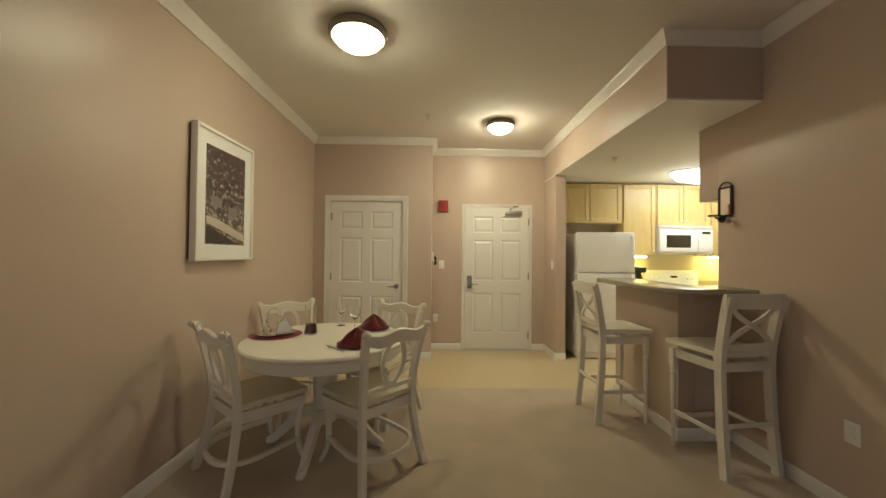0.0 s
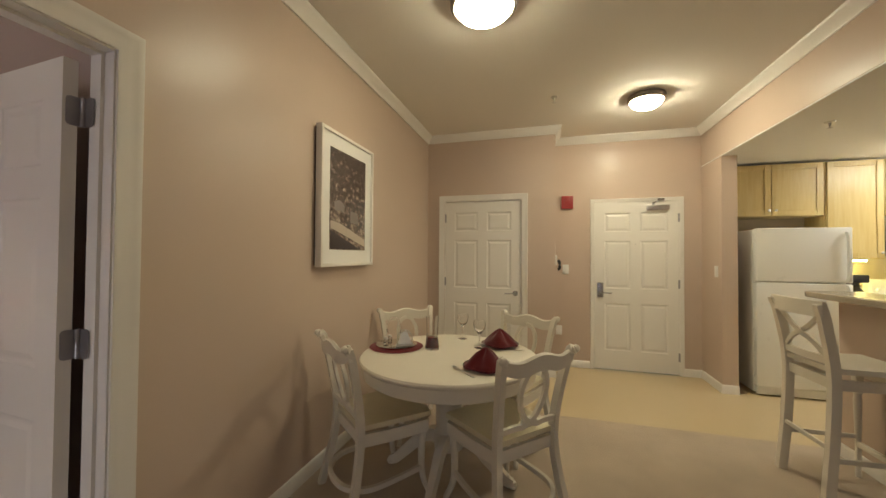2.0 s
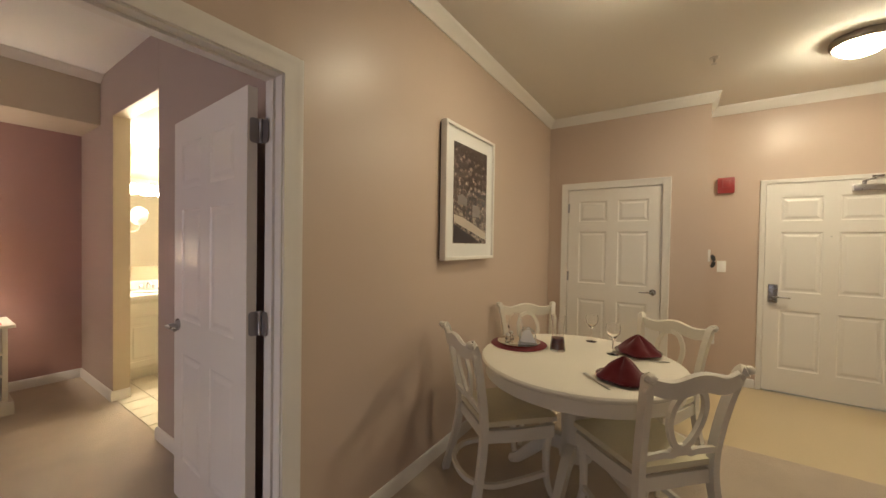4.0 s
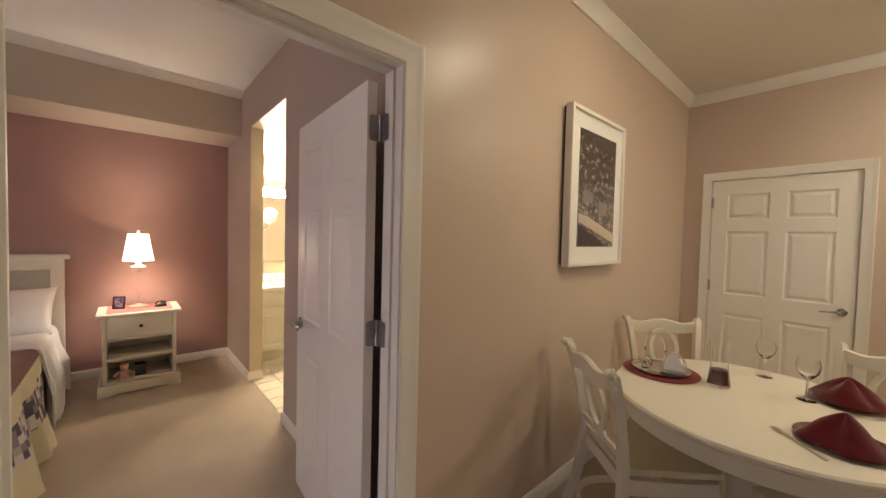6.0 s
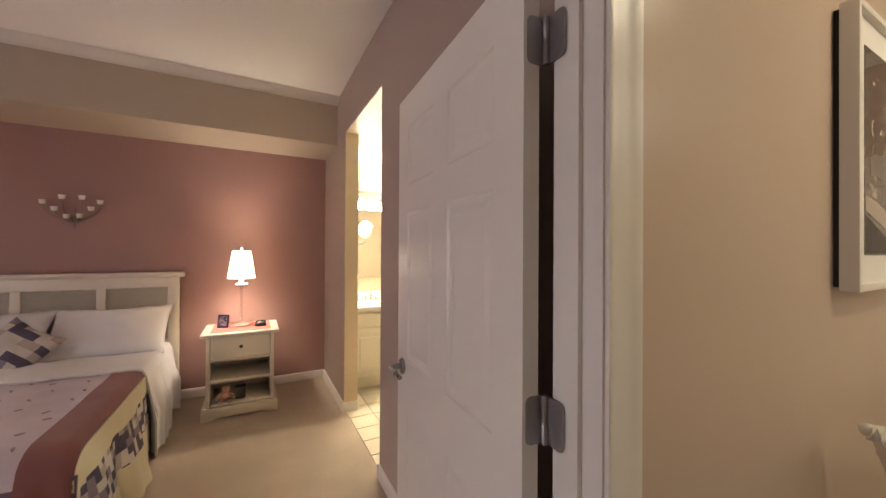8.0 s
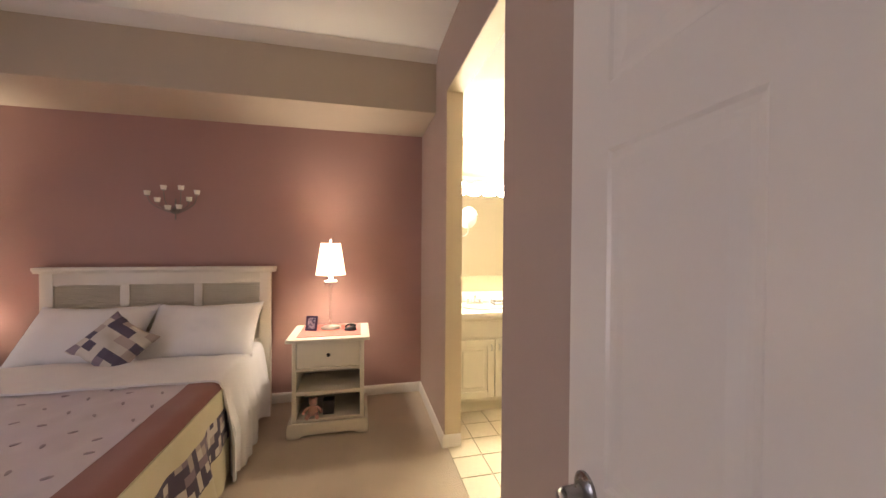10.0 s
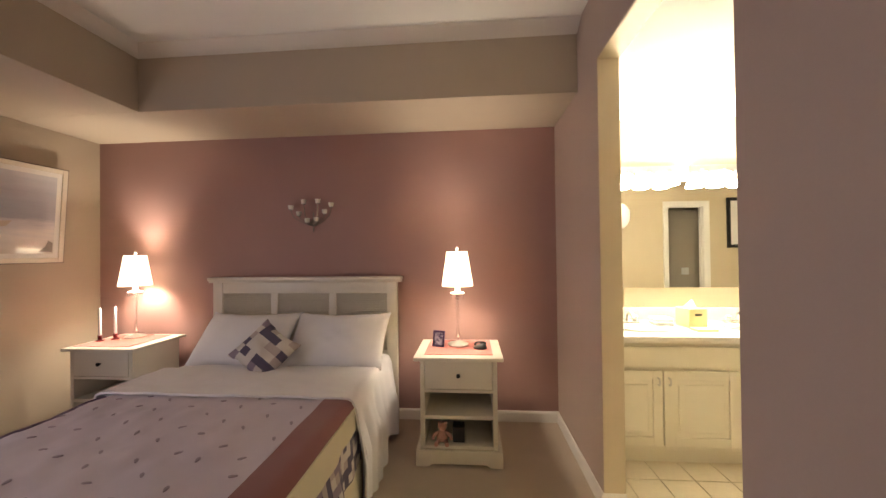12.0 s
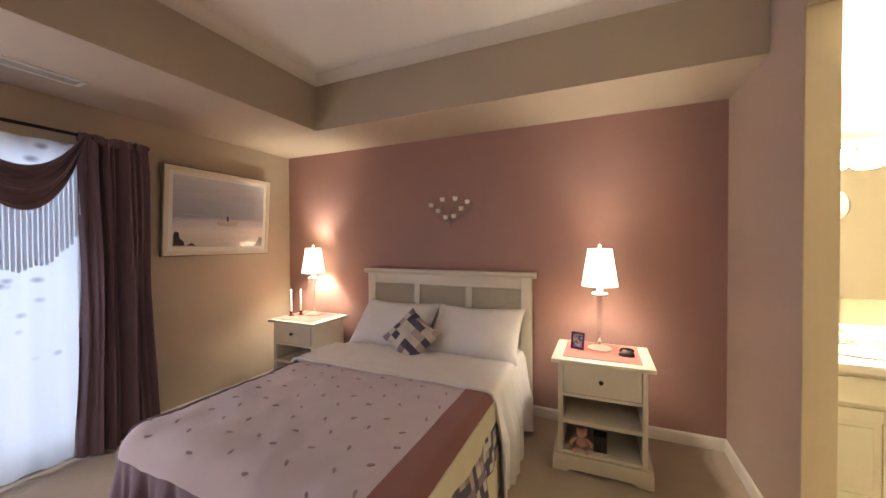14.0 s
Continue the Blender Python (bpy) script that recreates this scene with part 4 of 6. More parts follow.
# ---- table setting ----
Z_T = 0.7605
d = thing("placemat", pose(-3.50, 3.56, Z_T), "round dark red woven placemat on the table", "placemat")
Shape().lathe([(0, 0), (0.175, 0), (0.18, 0.003), (0.175, 0.006), (0, 0.006)], 40).done("mat", PLACEMAT, d, 40)
d = thing("serving_tray", pose(-3.50, 3.56, Z_T + 0.006), "round mirrored silver serving tray on the placemat", "tray")
Shape().lathe([(0, 0), (0.12, 0), (0.135, 0.008), (0.138, 0.014), (0.132, 0.012), (0.118, 0.005), (0, 0.005)], 40).done("dish", SILVER, d, 40)
d = thing("napkin_holder", pose(-3.44, 3.56, Z_T + 0.011, 0, 0, 25), "folded white napkins in a wire holder", "napkin holder")
s = Shape()
for k, (h, w) in enumerate(((0.095, 0.05), (0.105, 0.05), (0.085, 0.045))):
    y = -0.012 + 0.012 * k
    t = bmesh.new()
    vs = [t.verts.new(c) for c in ((-w, y, 0.01), (w, y, 0.01), (w * 0.2, y, h), (-w * 0.5, y, h * 0.8))]
    g = bmesh.ops.extrude_face_region(t, geom=[t.faces.new(vs)])
    for v in g["geom"]:
        if isinstance(v, bmesh.types.BMVert):
            v.co.y += 0.008
    s._take(t)
s.done("napkins", PILLOW, d)
s = Shape().box((-0.06, -0.03, 0), (0.06, 0.035, 0.006), 0.002)
for y in (-0.025, 0.03):
    s.sweep(bez([(-0.05, y, 0.004), (-0.045, y, 0.07), (0, y, 0.10), (0.045, y, 0.07), (0.05, y, 0.004)], 4), circle(0.003, 6))
s.done("wire", STEEL, d)
for x, y, h in ((-3.56, 3.52, 0.06), (-3.57, 3.60, 0.055)):
    d = thing("salt_shaker", pose(x, y, Z_T + 0.011), "small glass salt shaker with a steel cap", "shaker", "salt and pepper shakers")
    Shape().lathe([(0, 0), (0.017, 0), (0.018, 0.01), (0.014, h * 0.7), (0, h * 0.7)], 14).done("body", GLASS, d, 40)
    Shape().lathe([(0.0145, h * 0.7), (0.0145, h * 0.9), (0.008, h), (0, h)], 14).done("cap", STEEL, d, 40)
d = thing("carafe_glass", pose(-3.55, 3.63, Z_T + 0.011), "clear glass cloche with arched handle on the tray", "glassware")
Shape().sweep(bez([(-0.05, 0, 0), (-0.05, 0, 0.10), (-0.03, 0, 0.155), (0, 0, 0.17), (0.03, 0, 0.155), (0.05, 0, 0.10), (0.05, 0, 0)], 5), circle(0.007, 8)).done("arch", GLASS, d, 60)
d = thing("tumbler", pose(-3.25, 3.57, Z_T), "tall clear glass tumbler filled with dark red candle wax", "glass")
Shape().lathe([(0, 0), (0.045, 0), (0.047, 0.01), (0.036, 0.10), (0.036, 0.13), (0.043, 0.215), (0.041, 0.215), (0.034, 0.13), (0.034, 0.10), (0.043, 0.012), (0, 0.01)], 28).done("glass_wall", GLASS, d, 50)
Shape().lathe([(0, 0.0105), (0.0425, 0.0125), (0.0352, 0.080), (0, 0.082)], 28).done("wax", LIQUID, d, 50)


def wine_glass(m):
    d = thing("wine_glass", m, "clear stemmed wine glass standing on the table", "wine glass", "wine glasses")
    Shape().lathe([(0, 0), (0.034, 0), (0.034, 0.003), (0.006, 0.008), (0.004, 0.02), (0.004, 0.085), (0.012, 0.095), (0.036, 0.125), (0.042, 0.155), (0.037, 0.185), (0.0355, 0.185), (0.040, 0.155), (0.034, 0.127), (0.010, 0.10), (0, 0.098)], 24).done("bowl", GLASS, d, 60)


wine_glass(pose(-3.12, 3.915, Z_T))
wine_glass(pose(-2.955, 3.69, Z_T))


def place_setting(m, n):
    d = thing("dinner_plate", m, "dark red dinner plate laid on the table", "plate", "plates on the table")
    Shape().lathe([(0, 0), (0.075, 0), (0.085, 0.004), (0.125, 0.016), (0.128, 0.019), (0.122, 0.018), (0.08, 0.008), (0, 0.007)], 36).done("dish", GLAZE, d, 50)
    q = thing("folded_napkin", m @ pose(0, 0, 0.0085, 0, 0, n), "dark red cloth napkin folded into a tent", "napkin", "napkins on the plates")
    def f(u, v):
        th, r = 2 * math.pi * u, v
        rad = 0.128 * (1 + 0.10 * math.cos(3 * th) + 0.03 * math.cos(5 * th + 1))
        ridge = abs(math.cos(1.5 * th)) ** 1.6
        z = 0.106 * (1 - r ** (0.85 + 0.55 * ridge)) + 0.010 * noise.noise(Vector((2.2 * math.cos(th), 2.2 * math.sin(th), r * 3 + n))) * r
        return Vector((rad * r * math.cos(th), rad * r * 0.85 * math.sin(th), 0.004 + max(0, z)))
    Shape().grid(73, 14, f, 0.004).done("cloth", RED, q, 60)
    e = thing("fork", m @ pose(-0.15, 0, 0.0), "steel fork beside the plate", "fork", "forks")
    s = Shape().sweep(bez([(0, -0.10, 0.003), (0, 0.0, 0.006), (0, 0.05, 0.008)], 4), [(-0.005, -0.0015), (0.005, -0.0015), (0.005, 0.0015), (-0.005, 0.0015)])
    s.box((-0.011, 0.05, 0.006), (0.011, 0.07, 0.009), 0.001)
    for x in (-0.009, -0.003, 0.003, 0.009):
        s.box((x - 0.0018, 0.07, 0.006), (x + 0.0018, 0.10, 0.009))
    s.done("handle", STEEL, e)


place_setting(pose(-2.845, 3.27, Z_T, 0, 0, 45), 30)
place_setting(pose(-2.83, 3.79, Z_T, 0, 0, 120), 20)

# ---- kitchen things ----
def cabinet(name, lo, hi, doors, label, knob_top=False, group="kitchen cabinets", wood_mat=None, pulls=STEEL, axis='y'):
    """A cabinet whose doors look to -y; doors: list of (x0, x1, knob side)."""
    mat = wood_mat or MAPLE
    c = thing(name, pose(*lo, 0, 0, 0) if axis == 'y' else axis, label, "cabinet", group)
    w, dp, h = (q - p for p, q in zip(lo, hi))
    Shape().box((0, 0.02, 0), (w, dp, h), 0.002).done("body", mat, c)
    for a, b, side in doors:
        x0, x1 = a + 0.003, b - 0.003
        s = Shape()
        r = 0.058
        s.box((x0, 0, 0.004), (x0 + r, 0.0195, h - 0.004), 0.002, seg=1).box((x1 - r, 0, 0.004), (x1, 0.0195, h - 0.004), 0.002, seg=1)
        s.box((x0 + r, 0, 0.004), (x1 - r, 0.0195, 0.004 + r), 0.002, seg=1).box((x0 + r, 0, h - 0.004 - r), (x1 - r, 0.0195, h - 0.004), 0.002, seg=1)
        s.box((x0 + r, 0.009, 0.004 + r), (x1 - r, 0.018, h - 0.004 - r))
        dd = s.done("door", mat, c)
        kx = x1 - 0.028 if side > 0 else x0 + 0.028
        kz = h - 0.07 if knob_top else 0.06
        Shape().lathe([(0.005, 0), (0.005, 0.012), (0.013, 0.018), (0.014, 0.024), (0.008, 0.028), (0, 0.028)], 14, Matrix.Translation((kx, 0, kz)) @ Matrix.Rotation(radians(90), 4, 'X')).done("knob", pulls, dd)
    return c


UP = 6.0
UT = 2.40
cabinet("upper_cabinet", (-0.64, UP, 1.83), (0.32, 6.33, UT), [(0.01, 0.49, 1), (0.49, 0.95, -1)], "maple upper cabinet above the refrigerator")
cabinet("upper_cabinet", (0.325, UP, 1.375), (0.81, 6.33, UT), [(0.01, 0.475, 1)], "tall maple upper cabinet beside the microwave")
cabinet("upper_cabinet", (0.815, UP, 1.815), (1.60, 6.33, UT), [(0.01, 0.392, 1), (0.392, 0.775, -1)], "maple upper cabinet above the microwave")
cabinet("upper_cabinet", (1.605, UP, 1.375), (2.45, 6.33, UT), [(0.01, 0.42, 1), (0.42, 0.835, -1)], "maple upper cabinet at the kitchen corner")
cabinet("base_cabinet", (0.30, 5.74, 0.0), (0.82, 6.33, 0.87), [(0.01, 0.51, 1)], "maple base cabinet below the counter", True)
cabinet("base_cabinet", (1.60, 5.74, 0.0), (2.45, 6.33, 0.87), [(0.01, 0.42, 1), (0.42, 0.84, -1)], "maple base cabinet beside the range", True)
d = thing("upper_cabinet", pose(-0.128, 3.693, 1.82), "wall-coloured upper cabinet hung above the bar", "cabinet", "kitchen cabinets")
Shape().box((0, 0, 0), (0.80, 0.20, 0.60), 0.003).done("body", WALL, d)
for x0, x1, nm in ((0.30, 0.82, "counter_top"), (1.60, 2.45, "counter_top")):
    d = thing(nm, pose(x0, 5.71, 0.872), "speckled laminate kitchen counter with backsplash", "counter", "kitchen counters")
    Shape().box((0, 0, 0), (x1 - x0, 0.62, 0.038), 0.006).box((0, 0.60, 0.038), (x1 - x0, 0.62, 0.13), 0.003).done("slab", BAR, d)
for x0, x1 in ((0.40, 0.74), (1.66, 2.30)):
    d = thing("cabinet_light", pose(x0, 6.10, 1.375), "lit fluorescent strip below the upper cabinet", "lamp", "under-cabinet lamps")
    Shape().box((0, 0, -0.012), (x1 - x0, 0.07, 0), 0.003).done("housing", WHITEPLASTIC, d)
    Shape().box((0.01, 0.008, -0.03), (x1 - x0 - 0.01, 0.062, -0.012), 0.008).done("tube", STRIP, d)

f = thing("refrigerator", pose(-0.485, 5.60, 0), "white top-freezer refrigerator standing in the kitchen", "refrigerator")
Shape().box((0.005, 0.075, 0.02), (0.76, 0.71, 1.665), 0.008).done("body", APPLIANCE, f)
Shape().box((0, 0, 1.14), (0.765, 0.068, 1.675), 0.014, seg=3).done("freezer_door", APPLIANCE, f)
Shape().box((0, 0, 0.10), (0.765, 0.068, 1.13), 0.014, seg=3).done("door", APPLIANCE, f)
for a, b in ((1.16, 1.62), (0.62, 1.11)):
    s = Shape().sweep(bez([(0.715, 0.0, a), (0.715, -0.035, a + 0.05), (0.715, -0.035, b - 0.05), (0.715, 0.0, b)], 5), [(-0.016, -0.01), (0.016, -0.01), (0.016, 0.01), (-0.016, 0.01)], up=(1, 0, 0.01))
    s.done("handle", APPLIANCE, f)
Shape().box((0.02, 0.03, 0.012), (0.745, 0.07, 0.095), 0.004).done("toe_grille", APPLIANCE, f)
for x in (0.06, 0.70):
    for y in (0.12, 0.66):
        Shape().lathe([(0.02, 0), (0.02, 0.022)], 10, Matrix.Translation((x, y, 0))).done("foot", BLACKPLASTIC, f)

m = thing("microwave_oven", pose(0.82, 5.94, 1.40), "white over-the-range microwave oven with dark window", "microwave")
Shape().box((0, 0.02, 0), (0.775, 0.38, 0.41), 0.008).done("body", APPLIANCE, m)
Shape().box((0.005, 0, 0.03), (0.57, 0.02, 0.345), 0.006).done("door", APPLIANCE, m)
Shape().box((0.10, -0.004, 0.09), (0.45, 0.0, 0.27), 0.002).done("window", SCREEN, m)
Shape().box((0.575, 0, 0.03), (0.77, 0.02, 0.345), 0.006).done("control_panel", APPLIANCE, m)
Shape().box((0.61, -0.003, 0.285), (0.73, 0.0, 0.32), 0.001).done("display", SCREEN, m)
s = Shape()
for k in range(9):
    s.box((0.02, 0.004, 0.352 + 0.006 * k), (0.755, 0.02, 0.3555 + 0.006 * k))
s.done("vent_grille", WHITEPLASTIC, m)
s = Shape()
for r in range(4):
    for q in range(3):
        s.box((0.62 + 0.038 * q, -0.002, 0.08 + 0.045 * r), (0.648 + 0.038 * q, 0.0, 0.11 + 0.045 * r), 0.0008, seg=1)
s.done("buttons", WHITEPLASTIC, m)
Shape().sweep(bez([(0.545, 0, 0.06), (0.545, -0.03, 0.09), (0.545, -0.03, 0.29), (0.545, 0, 0.32)], 4), circle(0.009, 8), up=(1, 0, 0.01)).done("handle", APPLIANCE, m)

r = thing("range", pose(0.825, 5.68, 0), "white electric range with raised control panel", "range")
Shape().box((0, 0.04, 0.05), (0.77, 0.64, 0.90), 0.006).done("body", APPLIANCE, r)
Shape().box((0.01, 0, 0.20), (0.76, 0.04, 0.72), 0.01).done("oven_door", APPLIANCE, r)
Shape().box((0, 0.0, 0.90), (0.77, 0.64, 0.92), 0.006).done("cooktop", APPLIANCE, r)
Shape().sweep([(0, 0.60, 0.92), (0.77, 0.60, 0.92)], [(-0.04, 0), (0.04, 0), (0.04, 0.20), (0.02, 0.235), (-0.005, 0.235), (-0.03, 0.20)]).done("control_panel", APPLIANCE, r, 40)
s = Shape()
for x in (0.08, 0.16, 0.61, 0.69):
    s.lathe([(0.02, 0), (0.018, 0.018), (0, 0.018)], 14, Matrix.Translation((x, 0.56, 1.04)) @ Matrix.Rotation(radians(90), 4, 'X'))
s.done("knob", WHITEPLASTIC, r)
Shape().box((0.35, 0.556, 1.045), (0.45, 0.562, 1.075), 0.001).done("clock", SCREEN, r)
for x, y, rr in ((0.2, 0.2, 0.1), (0.57, 0.2, 0.08), (0.2, 0.45, 0.08), (0.57, 0.45, 0.1)):
    Shape().lathe([(rr, 0.92), (rr, 0.93), (rr * 0.8, 0.932), (0, 0.93)], 20, Matrix.Translation((x, y, 0))).done("burner", BLACK, r, 40)
s = Shape()
s.box((0.02, 0.1, 0), (0.75, 0.6, 0.05))
s.done("plinth", BLACKPLASTIC, r)

c = thing("coffee_maker", pose(0.56, 6.05, 0.91), "black drip coffee maker on the kitchen counter", "coffee maker")
Shape().box((-0.08, -0.1, 0), (0.08, 0.1, 0.03), 0.008).box((-0.08, 0.02, 0.03), (0.08, 0.1, 0.22), 0.008).box((-0.08, -0.1, 0.22), (0.08, 0.1, 0.30), 0.012).done("body", BLACKPLASTIC, c)
Shape().lathe([(0, 0.032), (0.055, 0.032), (0.068, 0.08), (0.062, 0.14), (0.045, 0.17), (0.045, 0.19), (0, 0.19)], 20, Matrix.Translation((0, -0.035, 0))).done("jug", SCREEN, c, 50)
c = thing("kettle", pose(1.84, 6.0, 0.91), "dark metal kettle on the kitchen counter", "kettle")
Shape().lathe([(0, 0), (0.085, 0), (0.095, 0.02), (0.09, 0.08), (0.06, 0.13), (0.03, 0.145), (0, 0.145)], 24).done("body", STEEL, c, 50)
Shape().sweep(bez([(-0.07, 0, 0.12), (-0.05, 0, 0.20), (0, 0, 0.225), (0.05, 0, 0.20), (0.07, 0, 0.12)], 4), circle(0.009, 8)).done("handle", BLACKPLASTIC, c)

# ---- bedroom things ----
def quilt_material(name, kind):
    """Patchwork of squares with seeded dark, mid and pale cells."""
    m = bpy.data.materials.new(name)
    m.use_nodes = True
    n, l = m.node_tree.nodes, m.node_tree.links
    b = n["Principled BSDF"]
    co = n.new("ShaderNodeTexCoord")
    mp = n.new("ShaderNodeMapping")
    mp.inputs["Scale"].default_value = (1 / kind, 1 / kind, 1 / kind)
    l.new(co.outputs["Object"], mp.inputs["Vector"])
    sep, com = n.new("ShaderNodeSeparateXYZ"), n.new("ShaderNodeCombineXYZ")
    l.new(mp.outputs[0], sep.inputs[0])
    l.new(sep.outputs["X"], com.inputs["X"])
    l.new(sep.outputs["Z"], com.inputs["Y"])
    fl = n.new("ShaderNodeVectorMath")
    fl.operation = 'FLOOR'
    l.new(com.outputs[0], fl.inputs[0])
    w = n.new("ShaderNodeTexWhiteNoise")
    w.noise_dimensions = '2D'
    l.new(fl.outputs[0], w.inputs["Vector"])
    r = n.new("ShaderNodeValToRGB")
    r.color_ramp.interpolation = 'CONSTANT'
    while len(r.color_ramp.elements) < 4:
        r.color_ramp.elements.new(0.5)
    for e, (p, c) in zip(r.color_ramp.elements, ((0, (0.10, 0.085, 0.13)), (0.36, (0.62, 0.58, 0.54)), (0.66, (0.26, 0.21, 0.26)), (0.85, (0.45, 0.38, 0.36)))):
        e.position, e.color = p, (*c, 1)
    l.new(w.outputs["Value"], r.inputs["Fac"])
    l.new(r.outputs["Color"], b.inputs["Base Color"])
    b.inputs["Roughness"].default_value = 0.9
    t = n.new("ShaderNodeTexNoise")
    t.inputs["Scale"].default_value = 300
    l.new(co.outputs["Object"], t.inputs["Vector"])
    bp = n.new("ShaderNodeBump")
    bp.inputs["Strength"].default_value, bp.inputs["Distance"].default_value = 0.3, 0.001
    l.new(t.outputs["Fac"], bp.inputs["Height"])
    l.new(bp.outputs["Normal"], b.inputs["Normal"])
    return m


PATCH = quilt_material("patchwork", 0.055)

# bed: head at x = -7.6, foot at x = -5.5, y from -0.56 to 0.95
BY0, BY1, BX0, BX1, BZ = -0.555, 0.945, -7.57, -5.50, 0.585
bed = thing("bed", pose(-7.6, 0.195, 0), "white queen bed with louvred headboard, made up", "bed")
s = Shape()
HW = 0.80
for q in (-1, 1):
    s.box((-0.035, q * HW, 0), (0.02, q * (HW - 0.085), 1.165), 0.004)
s.box((-0.03, -HW + 0.085, 1.075), (0.015, HW - 0.085, 1.165), 0.003).box((-0.03, -HW + 0.085, 0.48), (0.015, HW - 0.085, 0.60), 0.003)
for y in (-0.255, 0.255):
    s.box((-0.03, y - 0.03, 0.60), (0.015, y + 0.03, 1.075), 0.003)
s.done("headboard_frame", WHITEWOOD, bed)
s = Shape().sweep([(-0.008, -HW - 0.035, 1.165), (-0.008, HW + 0.035, 1.165)], [(-0.05, 0.045), (-0.05, 0.025), (-0.036, 0.012), (-0.030, 0), (0.030, 0), (0.036, 0.012), (0.05, 0.025), (0.05, 0.045)])
s.done("headboard_cap", WHITEWOOD, bed, 30)
slat = None
for y0, y1 in ((-HW + 0.085, -0.285), (-0.225, 0.225), (0.285, HW - 0.085)):
    z = 0.605
    while z < 1.07:
        if slat is None or abs((y1 - y0) - slat[1]) > 1e-3:
            ob = Shape().sweep([(0, 0, 0), (0, y1 - y0, 0)], [(-0.010, 0.008), (-0.012, 0.006), (0.010, -0.009), (0.012, -0.007)]).done("slat", WHITEWOOD, bed, 0)
            slat = (ob.data, y1 - y0)
        else:
            ob = new("slat", slat[0])
            ob.parent = bed
        ob.location = (0.0, y0, z + 0.008)
        z += 0.0185
s = Shape()
for q in (-1, 1):
    s.box((0.02, q * 0.70, 0.20), (2.02, q * 0.73, 0.30), 0.004)
s.box((0.02, -0.7, 0.22), (2.02, 0.7, 0.30), 0.004)
for x in (0.1, 1.95):
    for y in (-0.66, 0.66):
        s.box((x - 0.03, y - 0.03, 0), (x + 0.03, y + 0.03, 0.22), 0.003)
s.done("base_frame", WHITEWOOD, bed)
Shape().box((0.03, -0.745, 0.30), (2.05, 0.745, BZ - 0.025), 0.06, seg=4).done("mattress", SHEET, bed, 60)


def drape(u, v, x0, x1, over, drop_l, drop_r, lift, wave, foot=0.0):
    """A cloth over the bed: u from the head to the foot, v across from the far to the near side."""
    width = BY1 - BY0
    total = drop_l + width + drop_r
    d = v * total
    x = x0 + (x1 - x0) * u
    top = BZ + lift
    r = 0.05
    if d < drop_l:
        h = drop_l - d
        y, z = BY0 - over - 0.02 * math.sin(x * wave) * min(1, h / 0.2), top - r - h
    elif d > drop_l + width:
        h = d - drop_l - width
        fall = min(1, h / 0.25)
        y = BY1 + over + (0.018 + 0.026 * math.sin(x * wave + 1.0) + 0.012 * math.sin(x * wave * 2.3)) * fall + 0.035 * fall
        z = top - r - h * (1 + 0.10 * math.sin(x * 9.0 + 0.4)) - foot * max(0, u - 0.55) * h
    else:
        k = (d - drop_l) / width
        y = BY0 - over + (width + 2 * over) * k
        e = min(k, 1 - k) * width
        z = top - (r * (1 - math.sqrt(max(0, 1 - (1 - min(1, e / r)) ** 2))) if e < r else 0)
        z += 0.012 * noise.noise(Vector((x * 4, y * 3, lift * 30))) + 0.006 * noise.noise(Vector((x * 13, y * 9, lift * 50)))
    return Vector((x, y, max(0.012, z)))


def bedding(name, mat, label, *args, cat="bedding", nu=40, nv=90, thick=0.012):
    d = thing(name, Matrix(), label, cat)
    Shape().grid(nu, nv, lambda u, v: drape(u, v, *args), thick).done("cloth", mat, d, 70)
    return d


bedding("bed_sheet", SHEET, "white cotton sheet hanging over the mattress side", -7.52, -6.60, 0.012, 0.50, 0.52, 0.006, 17.0)
bedding("turned_down_sheet", SHEET, "white sheet folded back over the quilt", -7.02, -6.58, 0.03, 0.42, 0.50, 0.036, 23.0, 0.9, nu=30)

MAUVE_EDGE = cloth("quilt_edging", (0.27, 0.20, 0.29), 260, 0.15)
# quilt: lilac field, plum band, cream side with patchwork, joined in one thing
q = thing("quilt", Matrix(), "lilac leaf print patchwork quilt with plum border", "quilt")
def field(u, v):
    x = -6.66 + 1.16 * u
    y = BY0 - 0.03 + (BY1 - BY0 - 0.12) * v
    r = 0.14
    ex, ey = max(0, 1 - (BX1 - x) / r), max(0, 1 - (y - BY0 + 0.03) / r)
    e = math.hypot(ex, ey)
    if e > 1:
        x, y, e = BX1 - r * (1 - ex / e) if ex else x, BY0 - 0.03 + r * (1 - ey / e) if ey else y, 1
    z = BZ + 0.018 - 0.115 * (1 - math.sqrt(max(0, 1 - e * e)))
    return Vector((x, y, z + 0.013 * noise.noise(Vector((x * 5, y * 5, 3))) + 0.007 * noise.noise(Vector((x * 12, y * 15, 8))) + 0.004 * math.sin(x * 21) * math.sin(y * 21)))
Shape().grid(50, 56, field, 0.012).done("field", SPREAD, q, 70)
def band(u, v):
    d = 1.46 * u
    x, h = -6.66 + min(d, 1.16), max(0.0, d - 1.16)
    y = BY1 - 0.15 + 0.17 * v
    e = max(0, 1 - (BX1 - x) / 0.14)
    z = BZ + 0.020 - 0.115 * (1 - math.sqrt(max(0, 1 - e * e))) - 0.035 * max(0, v - 0.6) ** 2 / 0.16 + 0.006 * noise.noise(Vector((x * 6, y * 6, 3)))
    return Vector((x + (0.022 + 0.16 * h + 0.014 * math.sin(v * 7 + h * 9)) * min(1, h / 0.04), y + 0.03 * h, z - h))
